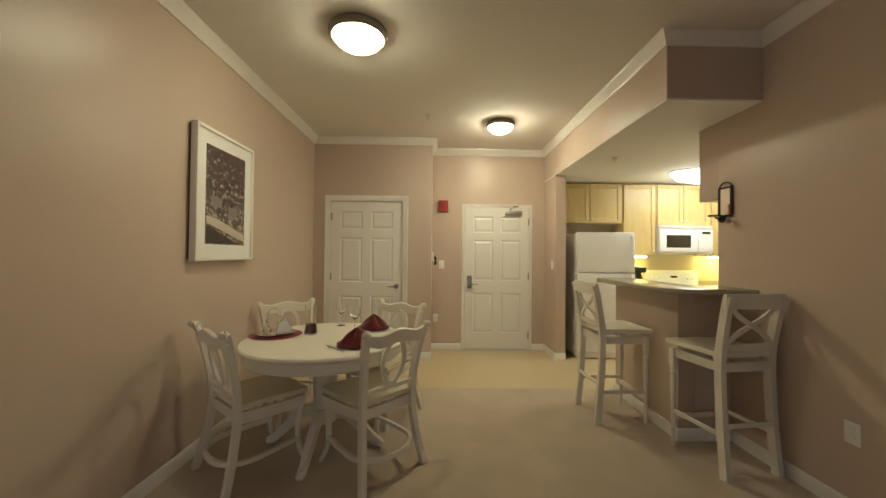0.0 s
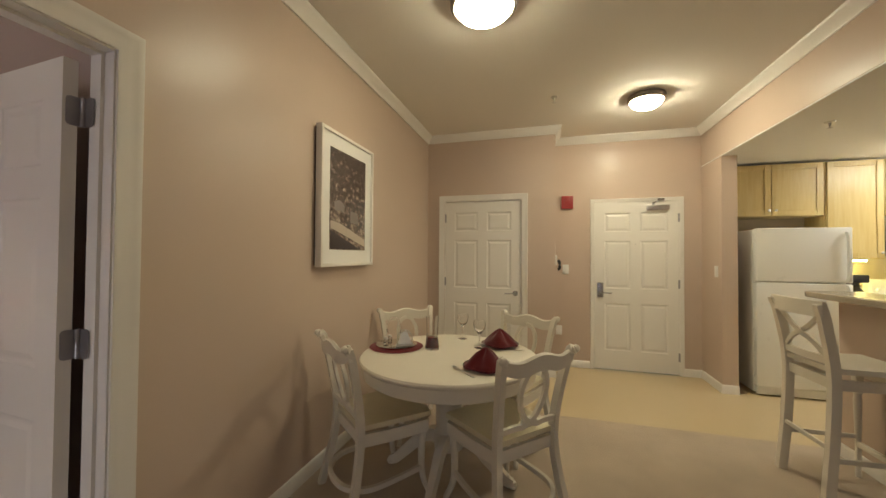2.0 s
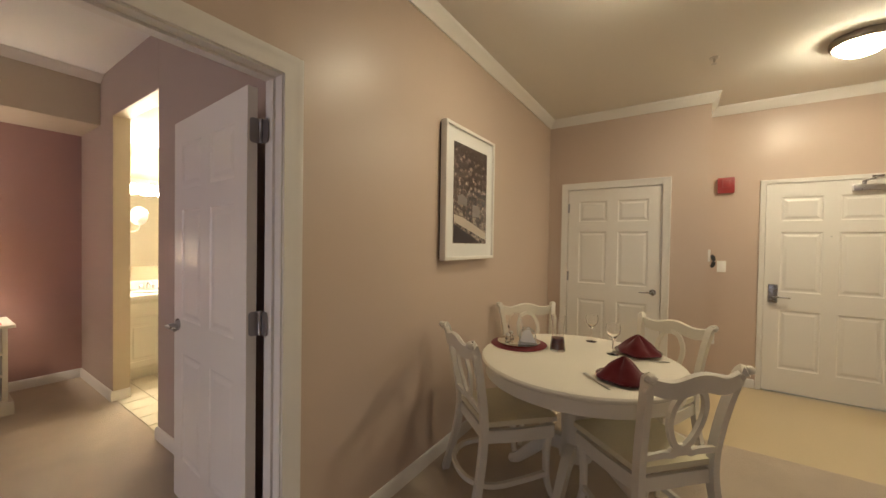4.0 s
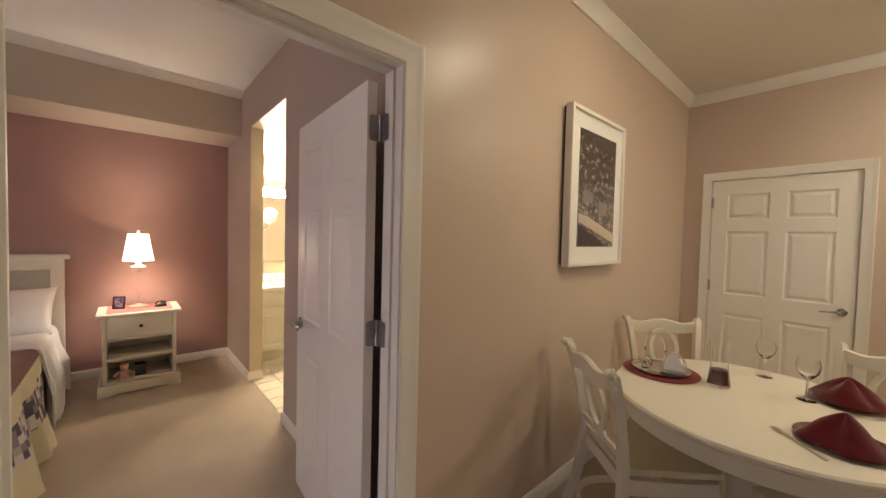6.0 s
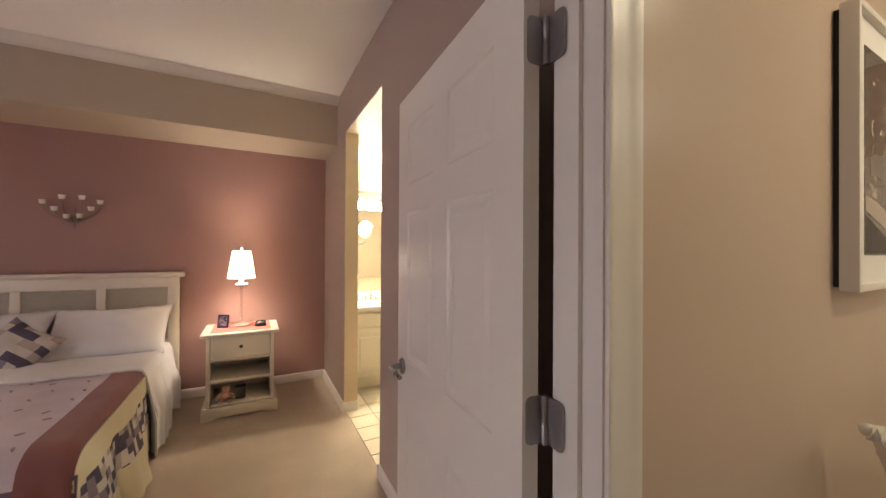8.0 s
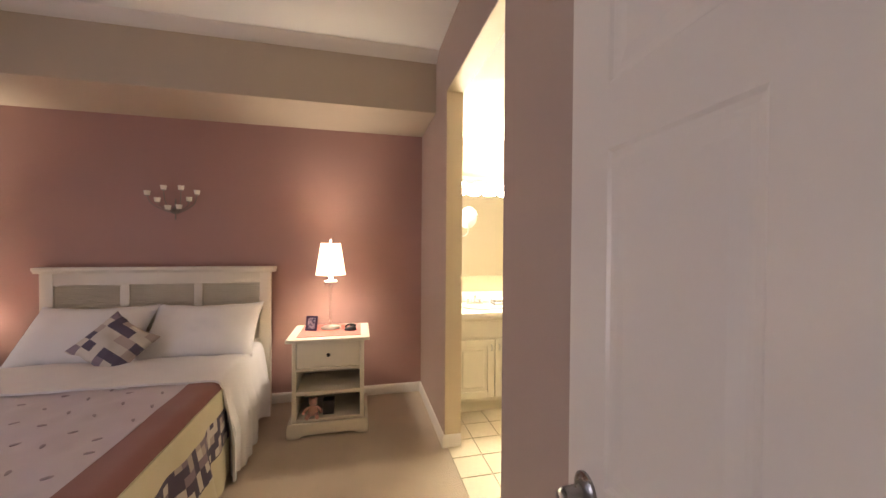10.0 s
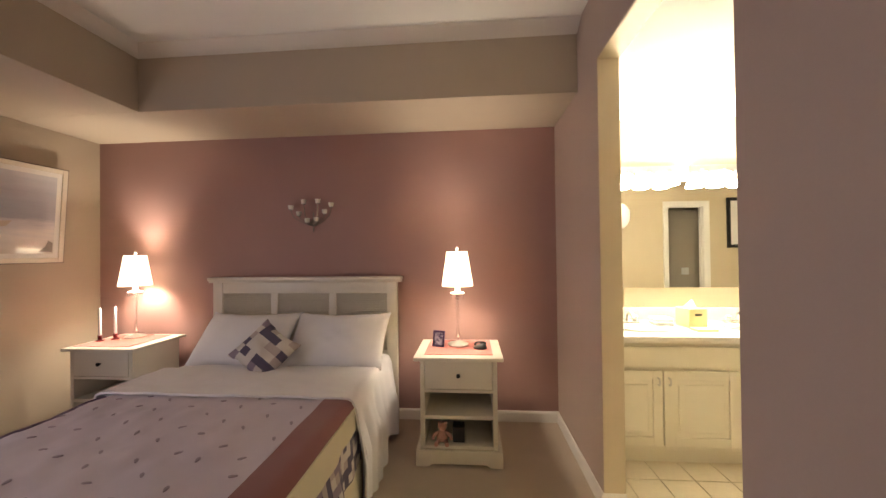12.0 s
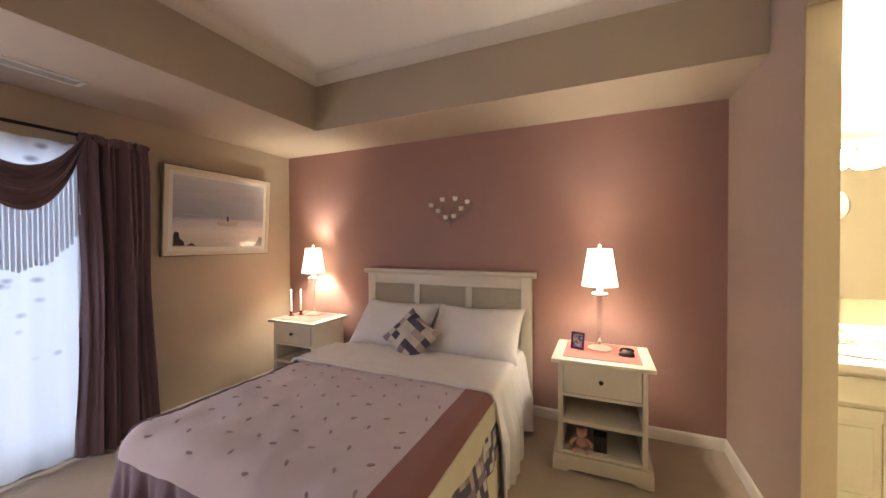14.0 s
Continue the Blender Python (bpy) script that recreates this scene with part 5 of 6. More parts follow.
Shape().grid(60, 12, band, 0.012).done("band", BAND, q, 70)
def side(a, b):
    def f(u, v):
        x = -6.66 + 1.16 * u
        h = a + (b - a) * v
        near = min(1.0, max(0.0, (x + 6.60) / 0.28))
        return Vector((x, BY1 + 0.022 + (0.030 * math.sin(x * 14) + 0.014 * math.sin(x * 31 + 1)) * near * h / 0.4 + (0.02 + 0.12 * near) * h, max(0.02, BZ - 0.02 - h - 0.10 * (1 - math.sqrt(max(0, 1 - max(0, 1 - (BX1 - x) / 0.14) ** 2))))))
    return f
Shape().grid(40, 6, side(0.0, 0.12), 0.012).done("cream_border", CREAM, q, 70)
Shape().grid(40, 8, side(0.12, 0.32), 0.012).done("patch_border", quilt_material("patchwork_border", 0.042), q, 70)
Shape().grid(40, 6, side(0.32, 0.53), 0.012).done("hem", CREAM, q, 70)
# pleated skirt that runs down the far side, round the corner and along the foot
def skirt_line(d, r=0.13):
    """The point and outward direction at a length d from the head end."""
    x0, y0, x1 = -6.66, BY0 - 0.022, BX1 - 0.008
    straight, arc = x1 - r - x0, r * math.pi / 2
    if d < straight:
        return x0 + d, y0, 0.0, -1.0
    if d < straight + arc:
        a = (d - straight) / r
        return x1 - r + r * math.sin(a), y0 + r - r * math.cos(a), math.sin(a), -math.cos(a)
    return x1, y0 + r + d - straight - arc, 1.0, 0.0
SKIRT = (BX1 - 0.008 - 0.13 + 6.66) + 0.13 * math.pi / 2 + (BY1 + 0.03 - BY0 + 0.022 - 0.13)
def skirt(a, b):
    def f(u, v):
        d = SKIRT * u
        x, y, ox, oy = skirt_line(d)
        h = a + (b - a) * v
        k = h / 0.5
        out = (0.020 * math.sin(d * 34) + 0.012 * math.sin(d * 61 + 1) + 0.006 * math.sin(d * 97)) * min(1, k * 2.5) + 0.10 * h
        return Vector((x + ox * out, y + oy * out, max(0.02, BZ - 0.092 - h)))
    return f
Shape().grid(220, 10, skirt(0.0, 0.44), 0.010).done("skirt", MAUVE, q, 70)
tagged(Shape().grid(220, 3, skirt(0.44, 0.475), 0.011).done("skirt_hem", CREAM, q, 70), "cream hem of the skirt")
def edging(u, v):
    w = 0.045 + 0.006 * math.sin(u * 17)
    p = field(u * 0.93, v * w)
    return p + Vector((0, -0.006 * (1 - v), 0.005))
tagged(Shape().grid(60, 6, edging, 0.008).done("edging", MAUVE_EDGE, q, 70), "purple edging along the field")
# leaf motifs stitched on the field
rnd = random.Random(4)
s = Shape()
for i in range(8):
    for j in range(9):
        u, v = (i + 0.5 + rnd.uniform(-0.2, 0.2) + 0.5 * (j % 2)) / 8.5, (j + 0.5 + rnd.uniform(-0.2, 0.2)) / 9
        if u > 0.97:
            continue
        c = field(u, v)
        a = rnd.choice((0.5, 1.9)) + rnd.uniform(-0.3, 0.3)
        n = 7
        t = bmesh.new()
        vs = []
        for k in range(n * 2):
            th = math.pi * k / n
            lx, ly = 0.0165 * math.cos(th), 0.0056 * math.sin(th) * (1.2 - 0.4 * math.cos(th))
            px, py = lx * math.cos(a) - ly * math.sin(a), lx * math.sin(a) + ly * math.cos(a)
            vs.append(t.verts.new((c.x + px, c.y + py, c.z + 0.003)))
        g = bmesh.ops.extrude_face_region(t, geom=[t.faces.new(vs)])
        for w in g["geom"]:
            if isinstance(w, bmesh.types.BMVert):
                w.co.z -= 0.008
        s._take(t)
tagged(s.done("leaf_applique", MOTIF, q, 0), "dark plum leaf patches", kind="stuff")


def cushion(name, m, w, h, t, mat, label, group, puff=0.6, cat="pillow"):
    d = thing(name, m, label, cat, group)
    s = Shape()
    for q in (-1, 1):
        def f(u, v, q=q):
            a, b = 2 * u - 1, 2 * v - 1
            e = max(0, (1 - abs(a) ** 3)) ** puff * max(0, (1 - abs(b) ** 3)) ** puff
            ca, cb = a * (1 - 0.05 * (1 - b * b)), b * (1 - 0.09 * (1 - a * a))
            wob = 0.020 * noise.noise(Vector((a * 1.6 + w * 9, b * 1.6, q * 4))) + 0.007 * noise.noise(Vector((a * 5, b * 5 + w, q * 7)))
            sag = -0.03 * w * (1 - a * a) * (b > 0) * b
            return Vector((ca * w / 2, q * (t / 2 * e) + wob * e, cb * h / 2 + sag + 0.01 * noise.noise(Vector((a * 3, b * 2, 9))) * abs(b)))
        s.grid(27, 21, f)
    bmesh.ops.remove_doubles(s.bm, verts=s.bm.verts, dist=0.0008)
    s.done("cover", mat, d, 80)
    return d


cushion("pillow", pose(-7.36, -0.17, 0.745, -44, 0, 90), 0.76, 0.50, 0.22, PILLOW, "plump white cotton pillow leaning on the headboard", "pillows on the bed")
cushion("pillow", pose(-7.36, 0.58, 0.745, -44, 0, 90), 0.76, 0.50, 0.22, PILLOW, "plump white cotton pillow leaning on the headboard", "pillows on the bed")
cushion("throw_cushion", pose(-7.08, 0.16, 0.735, -42, 32, 80), 0.34, 0.34, 0.11, PATCH, "small patchwork throw cushion in plum and white", "", cat="cushion")


def nightstand():
    """A stand with a drawer and two open shelves; its front at local x = 0 looks to +x, its width along y."""
    n = thing("nightstand", Matrix(), "cream painted nightstand with one drawer and open shelves", "nightstand", "nightstands beside the bed")
    W, D = 0.51, 0.43
    s = Shape().box((-D - 0.035, -0.295, 0.69), (0.035, 0.295, 0.715), 0.006)
    s.done("top", WHITEWOOD, n)
    s = Shape()
    for q in (-1, 1):
        s.box((-D, q * W / 2, 0.09), (0, q * (W / 2 - 0.03), 0.69), 0.003)
    s.box((-D, -W / 2 + 0.03, 0.09), (-D + 0.015, W / 2 - 0.03, 0.69))
    s.done("sides", WHITEWOOD, n)
    Shape().box((-D + 0.015, -W / 2 + 0.03, 0.475), (0, W / 2 - 0.03, 0.495), 0.002).done("rail", WHITEWOOD, n)
    Shape().box((-D + 0.015, -W / 2 + 0.03, 0.30), (0, W / 2 - 0.03, 0.325), 0.003).done("shelf", WHITEWOOD, n)
    Shape().box((-D + 0.015, -W / 2 + 0.03, 0.105), (0, W / 2 - 0.03, 0.125), 0.003).done("bottom_shelf", WHITEWOOD, n)
    dr = Shape().box((-0.02, -W / 2 + 0.034, 0.50), (0.004, W / 2 - 0.034, 0.682), 0.004).done("drawer", WHITEWOOD, n)
    Shape().lathe([(0.006, 0), (0.006, 0.012), (0.014, 0.018), (0.013, 0.026), (0, 0.028)], 14, Matrix.Translation((0.004, 0, 0.595)) @ Matrix.Rotation(radians(90), 4, 'Y')).done("knob", BLACK, dr, 40)
    s = Shape()
    out = [(-0.285, 0.0), (-0.20, 0.0), (-0.185, 0.016), (-0.16, 0.02), (0.16, 0.02), (0.185, 0.016), (0.20, 0.0), (0.285, 0.0), (0.285, 0.08), (0.272, 0.105), (-0.272, 0.105), (-0.285, 0.08)]
    t = Matrix(((0, 0, 1, 0), (1, 0, 0, 0), (0, 1, 0, 0), (0, 0, 0, 1)))
    s.prism(out, 0.004, 0.026, 0.002, t)
    for q in (-1, 1):
        s.box((-D - 0.01, q * 0.285, 0), (0.004, q * 0.262, 0.10), 0.003)
    s.done("plinth", WHITEWOOD, n)
    return n


ns = nightstand()
ns.matrix_world = pose(-7.035, 1.515, 0)
copy_thing(ns, pose(-7.17, -1.19, 0))


def table_lamp(m, power):
    d = thing("table_lamp", m, "lit white shaded table lamp with crystal stem", "lamp", "table lamps by the bed")
    Shape().lathe([(0, 0), (0.075, 0), (0.078, 0.006), (0.06, 0.014), (0.03, 0.02), (0.014, 0.03), (0, 0.03)], 28).done("base", WHITEPLASTIC, d, 50)
    Shape().lathe([(0.012, 0.03), (0.016, 0.05), (0.010, 0.065), (0.009, 0.20), (0.012, 0.30), (0.009, 0.33), (0.02, 0.345), (0.009, 0.36), (0.009, 0.37)], 16).done("stem", GLASS, d, 60)
    Shape().lathe([(0.009, 0.37), (0.05, 0.376), (0.052, 0.384), (0.02, 0.39), (0.018, 0.44), (0.006, 0.445), (0.005, 0.70), (0.012, 0.71), (0.006, 0.725), (0, 0.728)], 16).done("fitting", WHITEPLASTIC, d, 50)
    for k in range(6):
        a = math.pi * k / 3
        Shape().lathe([(0, 0), (0.006, -0.012), (0.004, -0.03), (0, -0.036)], 6, Matrix.Translation((0.05 * math.cos(a), 0.05 * math.sin(a), 0.376))).done("crystal_drop", GLASS, d, 0)
    s = Shape()
    s.caps = False
    s.lathe([(0.118, 0.435), (0.116, 0.44), (0.078, 0.685), (0.08, 0.69), (0.0775, 0.69), (0.1155, 0.435), (0.118, 0.435)], 36)
    s.done("shade", SHADE, d, 60)
    lamp("lamp_bulb", 'POINT', power, (1.0, 0.85, 0.66), Matrix.Translation(m.translation + Vector((0, 0, 0.56))), 0.048)


SHADE = cloth("lamp_shade_linen", (0.85, 0.80, 0.70), 500, 0.03, through_light=0.09)
SHADE.node_tree.nodes["Principled BSDF"].inputs["Emission Color"].default_value = (1.0, 0.84, 0.60, 1)
SHADE.node_tree.nodes["Principled BSDF"].inputs["Emission Strength"].default_value = 1.35
table_lamp(pose(-7.33, 1.505, 0.7205), TABLE_LAMP)
table_lamp(pose(-7.50, -1.24, 0.7205), TABLE_LAMP * 1.7)
for x, y in ((-7.27, 1.515), (-7.39, -1.215)):
    d = thing("table_runner", pose(x, y, 0.7155), "salmon pink cloth mat on the nightstand", "cloth mat", "mats on the nightstands")
    Shape().box((-0.2, -0.23, 0), (0.2, 0.23, 0.004), 0.0015).done("cloth", PINKMAT, d)
d = thing("photo_frame", pose(-7.26, 1.365, 0.72, -12, 0, 72), "small dark purple photo frame on the nightstand", "picture frame")
PURPLE = material("purple_frame", (0.06, 0.025, 0.09), 0.4, vary=0.1, scale=20)
s = Shape().box((-0.045, -0.012, 0), (-0.032, 0, 0.115), 0.002).box((0.032, -0.012, 0), (0.045, 0, 0.115), 0.002).box((-0.032, -0.012, 0), (0.032, 0, 0.015), 0.002).box((-0.032, -0.012, 0.10), (0.032, 0, 0.115), 0.002)
s.done("rim", PURPLE, d)
Shape().box((-0.032, -0.006, 0.015), (0.032, -0.002, 0.10)).done("print", print_material("small_photo", [(0.35, (0.05, 0.05, 0.12)), (0.55, (0.45, 0.40, 0.5)), (0.7, (0.8, 0.75, 0.8))], 40, (1, 1, 1), 3.0), d)
d = thing("alarm_clock", pose(-7.22, 1.665, 0.72, 0, 0, 80) @ Matrix.Scale(0.78, 4), "small black alarm clock on the nightstand", "clock")
def clock_case(u, v):
    a, b = 2 * math.pi * u, math.pi / 2 * v
    return Vector((0.062 * math.cos(a) * math.cos(b) ** 0.6, 0.045 * math.sin(a) * math.cos(b) ** 0.6, 0.002 + 0.040 * math.sin(b) * (1 + 0.25 * math.cos(a))))
Shape().grid(28, 10, clock_case).done("case", BLACKPLASTIC, d, 60)
s = Shape().sweep(bez([(-0.05, 0.0, 0.030), (-0.03, 0.0, 0.056), (0.03, 0.0, 0.060), (0.055, 0.0, 0.046)], 5), circle(0.009, 8))
s.done("handle", BLACKPLASTIC, d, 60)
Shape().box((-0.024, -0.044, 0.008), (0.024, -0.038, 0.020), 0.002).done("dial", BLACKPLASTIC, d)
for x, y in ((-7.35, -1.40), (-7.42, -1.34)):
    d = thing("candlestick", pose(x, y, 0.7205), "white taper candle in a dark red holder", "candle", "taper candles")
    Shape().lathe([(0, 0), (0.028, 0), (0.028, 0.006), (0.012, 0.012), (0.014, 0.035), (0.016, 0.045), (0, 0.045)], 16).done("holder", PLACEMAT, d, 50)
    Shape().lathe([(0.0105, 0.045), (0.0095, 0.26), (0.004, 0.268), (0, 0.27)], 12).done("taper", PILLOW, d, 50)
FLESH = cloth("pink_plush", (0.55, 0.30, 0.24), 300)
d = thing("stuffed_toy", pose(-7.10, 1.40, 0.125, 0, 0, 90), "small pink plush toy sitting on the bottom shelf", "toy")
s = Shape().lathe([(0, 0), (0.03, 0.005), (0.042, 0.03), (0.036, 0.06), (0.018, 0.078), (0, 0.08)], 16)
s.done("body", FLESH, d, 60)
Shape().lathe([(0, 0.07), (0.022, 0.075), (0.033, 0.097), (0.025, 0.122), (0, 0.13)], 16).done("head", FLESH, d, 60)
for q in (-1, 1):
    Shape().sweep(bez([(q * 0.03, -0.01, 0.062), (q * 0.055, -0.03, 0.05), (q * 0.062, -0.05, 0.035)], 4), circle(0.012, 8)).done("arm", FLESH, d, 60)
    Shape().sweep(bez([(q * 0.02, -0.01, 0.016), (q * 0.03, -0.05, 0.014), (q * 0.036, -0.08, 0.016)], 4), circle(0.015, 8)).done("leg", FLESH, d, 60)
    Shape().lathe([(0, 0), (0.011, 0.004), (0.012, 0.012), (0, 0.02)], 10, Matrix.Translation((q * 0.022, 0, 0.115))).done("ear", FLESH, d, 60)
d = thing("black_box", pose(-7.12, 1.51, 0.1255), "small black box on the bottom shelf", "box")
Shape().box((-0.05, -0.04, 0), (0.04, 0.04, 0.10), 0.004).done("case", BLACKPLASTIC, d)

VOTIVE = material("votive_glass", (0.80, 0.76, 0.66), 0.14, vary=0.15, scale=30, bump=0, coat=0.4)
# wall candle holder above the bed
d = thing("wall_candelabra", pose(X_A, 0.255, 1.765, 0, 0, 90), "bronze wall candelabra with seven glass votive cups", "candle holder")
s = Shape()
cups = [(-0.178, 0.045), (-0.108, -0.008), (-0.064, 0.092), (0.060, 0.095), (0.118, 0.004), (0.176, 0.062), (-0.034, -0.068), (0.046, -0.060)]
for x, z in cups:
    s.sweep(bez([(0, -0.012, -0.12), (x * 0.35, -0.03, -0.10), (x * 0.85, -0.05, z * 0.3 - 0.06), (x, -0.06, z - 0.03)], 5), circle(0.0035, 6))
    s.lathe([(0, -0.003), (0.012, -0.002), (0.014, 0.004), (0, 0.003)], 10, Matrix.Translation((x, -0.06, z - 0.028)))
s.sweep(bez([(0, -0.012, 0.0), (0, -0.014, -0.1), (0, -0.014, -0.17)], 4), circle(0.006, 6))
s.lathe([(0.03, 0), (0.026, 0.012), (0, 0.016)], 14, Matrix.Translation((0, 0, -0.09)) @ Matrix.Rotation(radians(90), 4, 'X'))
s.done("scroll_arms", BRONZE, d, 50)
for x, z in cups:
    o = Shape().lathe([(0, 0), (0.018, 0), (0.024, 0.035), (0.0225, 0.035), (0.017, 0.003), (0, 0.003)], 14, Matrix.Translation((x, -0.06, z - 0.024))).done("votive_cup", VOTIVE, d, 50)

art = framed("seascape_picture", pose(-6.853, Y_WIN + 0.030, 1.737, 4, 0, 180), 0.995, 0.745, 0.03, 0.035, WHITEWOOD, "white framed seascape print on the wall", MATBOARD, SEA, 0.035)
for outline, mat in (
    ([(-0.06, -0.07), (0.02, -0.075), (0.16, -0.06), (0.13, -0.10), (0.09, -0.11), (-0.02, -0.11), (-0.05, -0.10)], PALE),
    ([(0.035, -0.065), (0.055, -0.065), (0.057, -0.02), (0.035, -0.02)], DARK),
    ([(-0.42, -0.29), (-0.33, -0.29), (-0.34, -0.25), (-0.37, -0.23), (-0.38, -0.18), (-0.41, -0.17), (-0.42, -0.20)], DARK),
    ([(0.33, -0.29), (0.42, -0.29), (0.42, -0.22), (0.39, -0.20), (0.37, -0.25)], MID),
    ([(-0.32, -0.29), (-0.24, -0.29), (-0.27, -0.265)], DARK),
):
    printed(art, outline, mat, -0.0238)
edge = Shape()
for a, b in (((-0.506, -0.024, -0.381), (-0.4985, 0, 0.381)), ((0.4985, -0.024, -0.381), (0.506, 0, 0.381)), ((-0.4985, -0.024, 0.3735), (0.4985, 0, 0.381)), ((-0.4985, -0.024, -0.381), (0.4985, 0, -0.3735))):
    edge.box(a, b)
edge.done("outer_edge", BRONZE, art)
plate("light_switch", pose(-6.23, Y_WIN, 1.28, 0, 0, 180), 0.075, 0.118, "white plastic light switch beside the curtain")
plate("wall_outlet", pose(-6.24, Y_WIN, 0.47, 0, 0, 180), 0.075, 0.118, "white plastic wall outlet beside the curtain", "outlet")
d = thing("air_vent", pose(-5.53, -1.36, LOW), "white metal ceiling air vent with louvres", "vent")
s = Shape().box((-0.22, -0.06, -0.008), (0.22, -0.045, 0), 0.002).box((-0.22, 0.045, -0.008), (0.22, 0.06, 0), 0.002).box((-0.22, -0.045, -0.008), (-0.2, 0.045, 0), 0.002).box((0.2, -0.045, -0.008), (0.22, 0.045, 0), 0.002)
s.done("rim", WHITEPLASTIC, d)
s = Shape()
for k in range(5):
    s.sweep([(-0.2, -0.036 + 0.018 * k, -0.005), (0.2, -0.036 + 0.018 * k, -0.005)], [(-0.006, -0.004), (-0.005, -0.005), (0.006, 0.004), (0.005, 0.005)])
s.done("louvre", WHITEPLASTIC, d)

# window: sliding glass door, vertical blind, curtains
d = thing("window_1", pose(-5.125, Y_WIN - 0.10, 0), "white framed sliding glass balcony door", "window")
tagged(d, kind="structure")
s = Shape()
for a, b in ((-0.875, -0.83), (-0.03, 0.03), (0.83, 0.875)):
    s.box((a, 0, 0), (b, 0.06, 2.1), 0.004)
for a, b in ((0, 0.06), (2.04, 2.1)):
    s.box((-0.83, 0.002, a), (0.83, 0.058, b), 0.004)
s.done("frame", WHITEPLASTIC, d)
for a, b in ((-0.83, -0.03), (0.03, 0.83)):
    o = Shape().box((a, 0.026, 0.06), (b, 0.032, 2.04)).done("pane", GLASS, d, 0)
    o.visible_shadow = False
SHEER_LEAF = cloth("sheer_leaf_print", (0.80, 0.82, 0.86), 600, 0.05, through_light=0.6)
sn, sl = SHEER_LEAF.node_tree.nodes, SHEER_LEAF.node_tree.links
sc, sm, sv, sr = sn.new("ShaderNodeTexCoord"), sn.new("ShaderNodeMapping"), sn.new("ShaderNodeTexVoronoi"), sn.new("ShaderNodeValToRGB")
sm.inputs["Scale"].default_value, sm.inputs["Rotation"].default_value = (6.2, 0.0, 9.0), (0, 0.7, 0)
sv.inputs["Scale"].default_value = 1.0
sl.new(sc.outputs["Object"], sm.inputs["Vector"])
sl.new(sm.outputs[0], sv.inputs["Vector"])
sl.new(sv.outputs["Distance"], sr.inputs["Fac"])
sr.color_ramp.elements[0].position, sr.color_ramp.elements[1].position = 0.07, 0.24
sr.color_ramp.elements[0].color, sr.color_ramp.elements[1].color = (0.36, 0.35, 0.40, 1), (0.80, 0.82, 0.86, 1)
sl.new(sr.outputs["Color"], sn["Principled BSDF"].inputs["Base Color"])
sl.new(sr.outputs["Color"], sn["Translucent BSDF"].inputs["Color"])
d = thing("sheer_curtain", pose(0, 0, 0), "white sheer leaf print curtain glowing with daylight", "curtain")
def sheer(u, v):
    x = -5.90 + 0.66 * u
    return Vector((x, Y_WIN + 0.028 + 0.012 * math.sin(u * 25) + 0.006 * math.sin(u * 10), 0.03 + 2.10 * v))
Shape().grid(120, 8, sheer).done("cloth", SHEER_LEAF, d, 80)
d = thing("curtain_rod", pose(0, 0, 0), "dark metal curtain rod with end finials", "curtain rod")
s = Shape().sweep([(-6.20, Y_WIN + 0.085, 2.19), (-4.2, Y_WIN + 0.085, 2.19)], circle(0.011, 10))
for x in (-6.225, -4.175):
    s.lathe([(0, -0.03), (0.018, -0.015), (0.022, 0), (0.018, 0.015), (0, 0.03)], 12, Matrix.Translation((x, Y_WIN + 0.085, 2.19)) @ Matrix.Rotation(radians(90), 4, 'Y'))
for x in (-6.12, -4.27):
    s.box((x - 0.008, Y_WIN, 2.18), (x + 0.008, Y_WIN + 0.085, 2.20), 0.002)
s.done("rod", BLACK, d, 50)
def panel(x0, x1, seed):
    def f(u, v):
        pinch = 1 - 0.10 * math.sin(math.pi * min(1, v * 1.1))
        flare = 1.12 - 0.18 * v
        xm = (x0 + x1) / 2
        x = xm + (x0 + (x1 - x0) * u - xm) * pinch * flare
        w = u + 0.035 * math.sin(u * 9 + seed) + 0.012 * math.sin(v * 4 + seed)
        deep = 0.55 + 0.45 * (1 - v) ** 0.5
        y = Y_WIN + 0.098 + deep * (0.046 * math.sin(w * 24 + seed) + 0.026 * math.sin(w * 41 + 2 * seed) + 0.016 * math.sin(w * 67)) + 0.010 * math.sin(v * 9 + u * 12)
        return Vector((x, max(Y_WIN + 0.012, y), 0.015 + (2.165 + 0.018 * math.sin(u * 21 + seed)) * v))
    return f
for x0, x1, sd in ((-6.23, -5.83, 0.3), (-4.42, -4.15, 2.0)):
    d = thing("curtain", pose(0, 0, 0), "dark taupe satin curtain hanging in folds to the floor", "curtain", "curtains at the glass door")
    Shape().grid(96, 24, panel(x0, x1, sd), 0.003).done("cloth", CURTAIN, d, 80)
    for k in range(5):
        c = x0 + (x1 - x0) * (0.10 + 0.2 * k)
        lean = 0.018 * math.sin(k * 2.3 + sd)
        def tab(u, v, c=c, lean=lean, k=k):
            a = 2 * math.pi * v
            w = 0.026 + 0.010 * math.cos(a) ** 2
            return Vector((c + lean * math.sin(a) + w * (2 * u - 1), Y_WIN + 0.085 + (0.020 + 0.004 * math.sin(u * 8 + k)) * math.cos(a), 2.178 + (0.036 + 0.004 * math.sin(u * 9 + k)) * math.sin(a)))
        Shape().grid(8, 24, tab, 0.003).done("tab", CURTAIN, d, 80)
d = thing("curtain_swag", pose(0, 0, 0), "taupe satin swag draped over the curtain rod", "curtain")
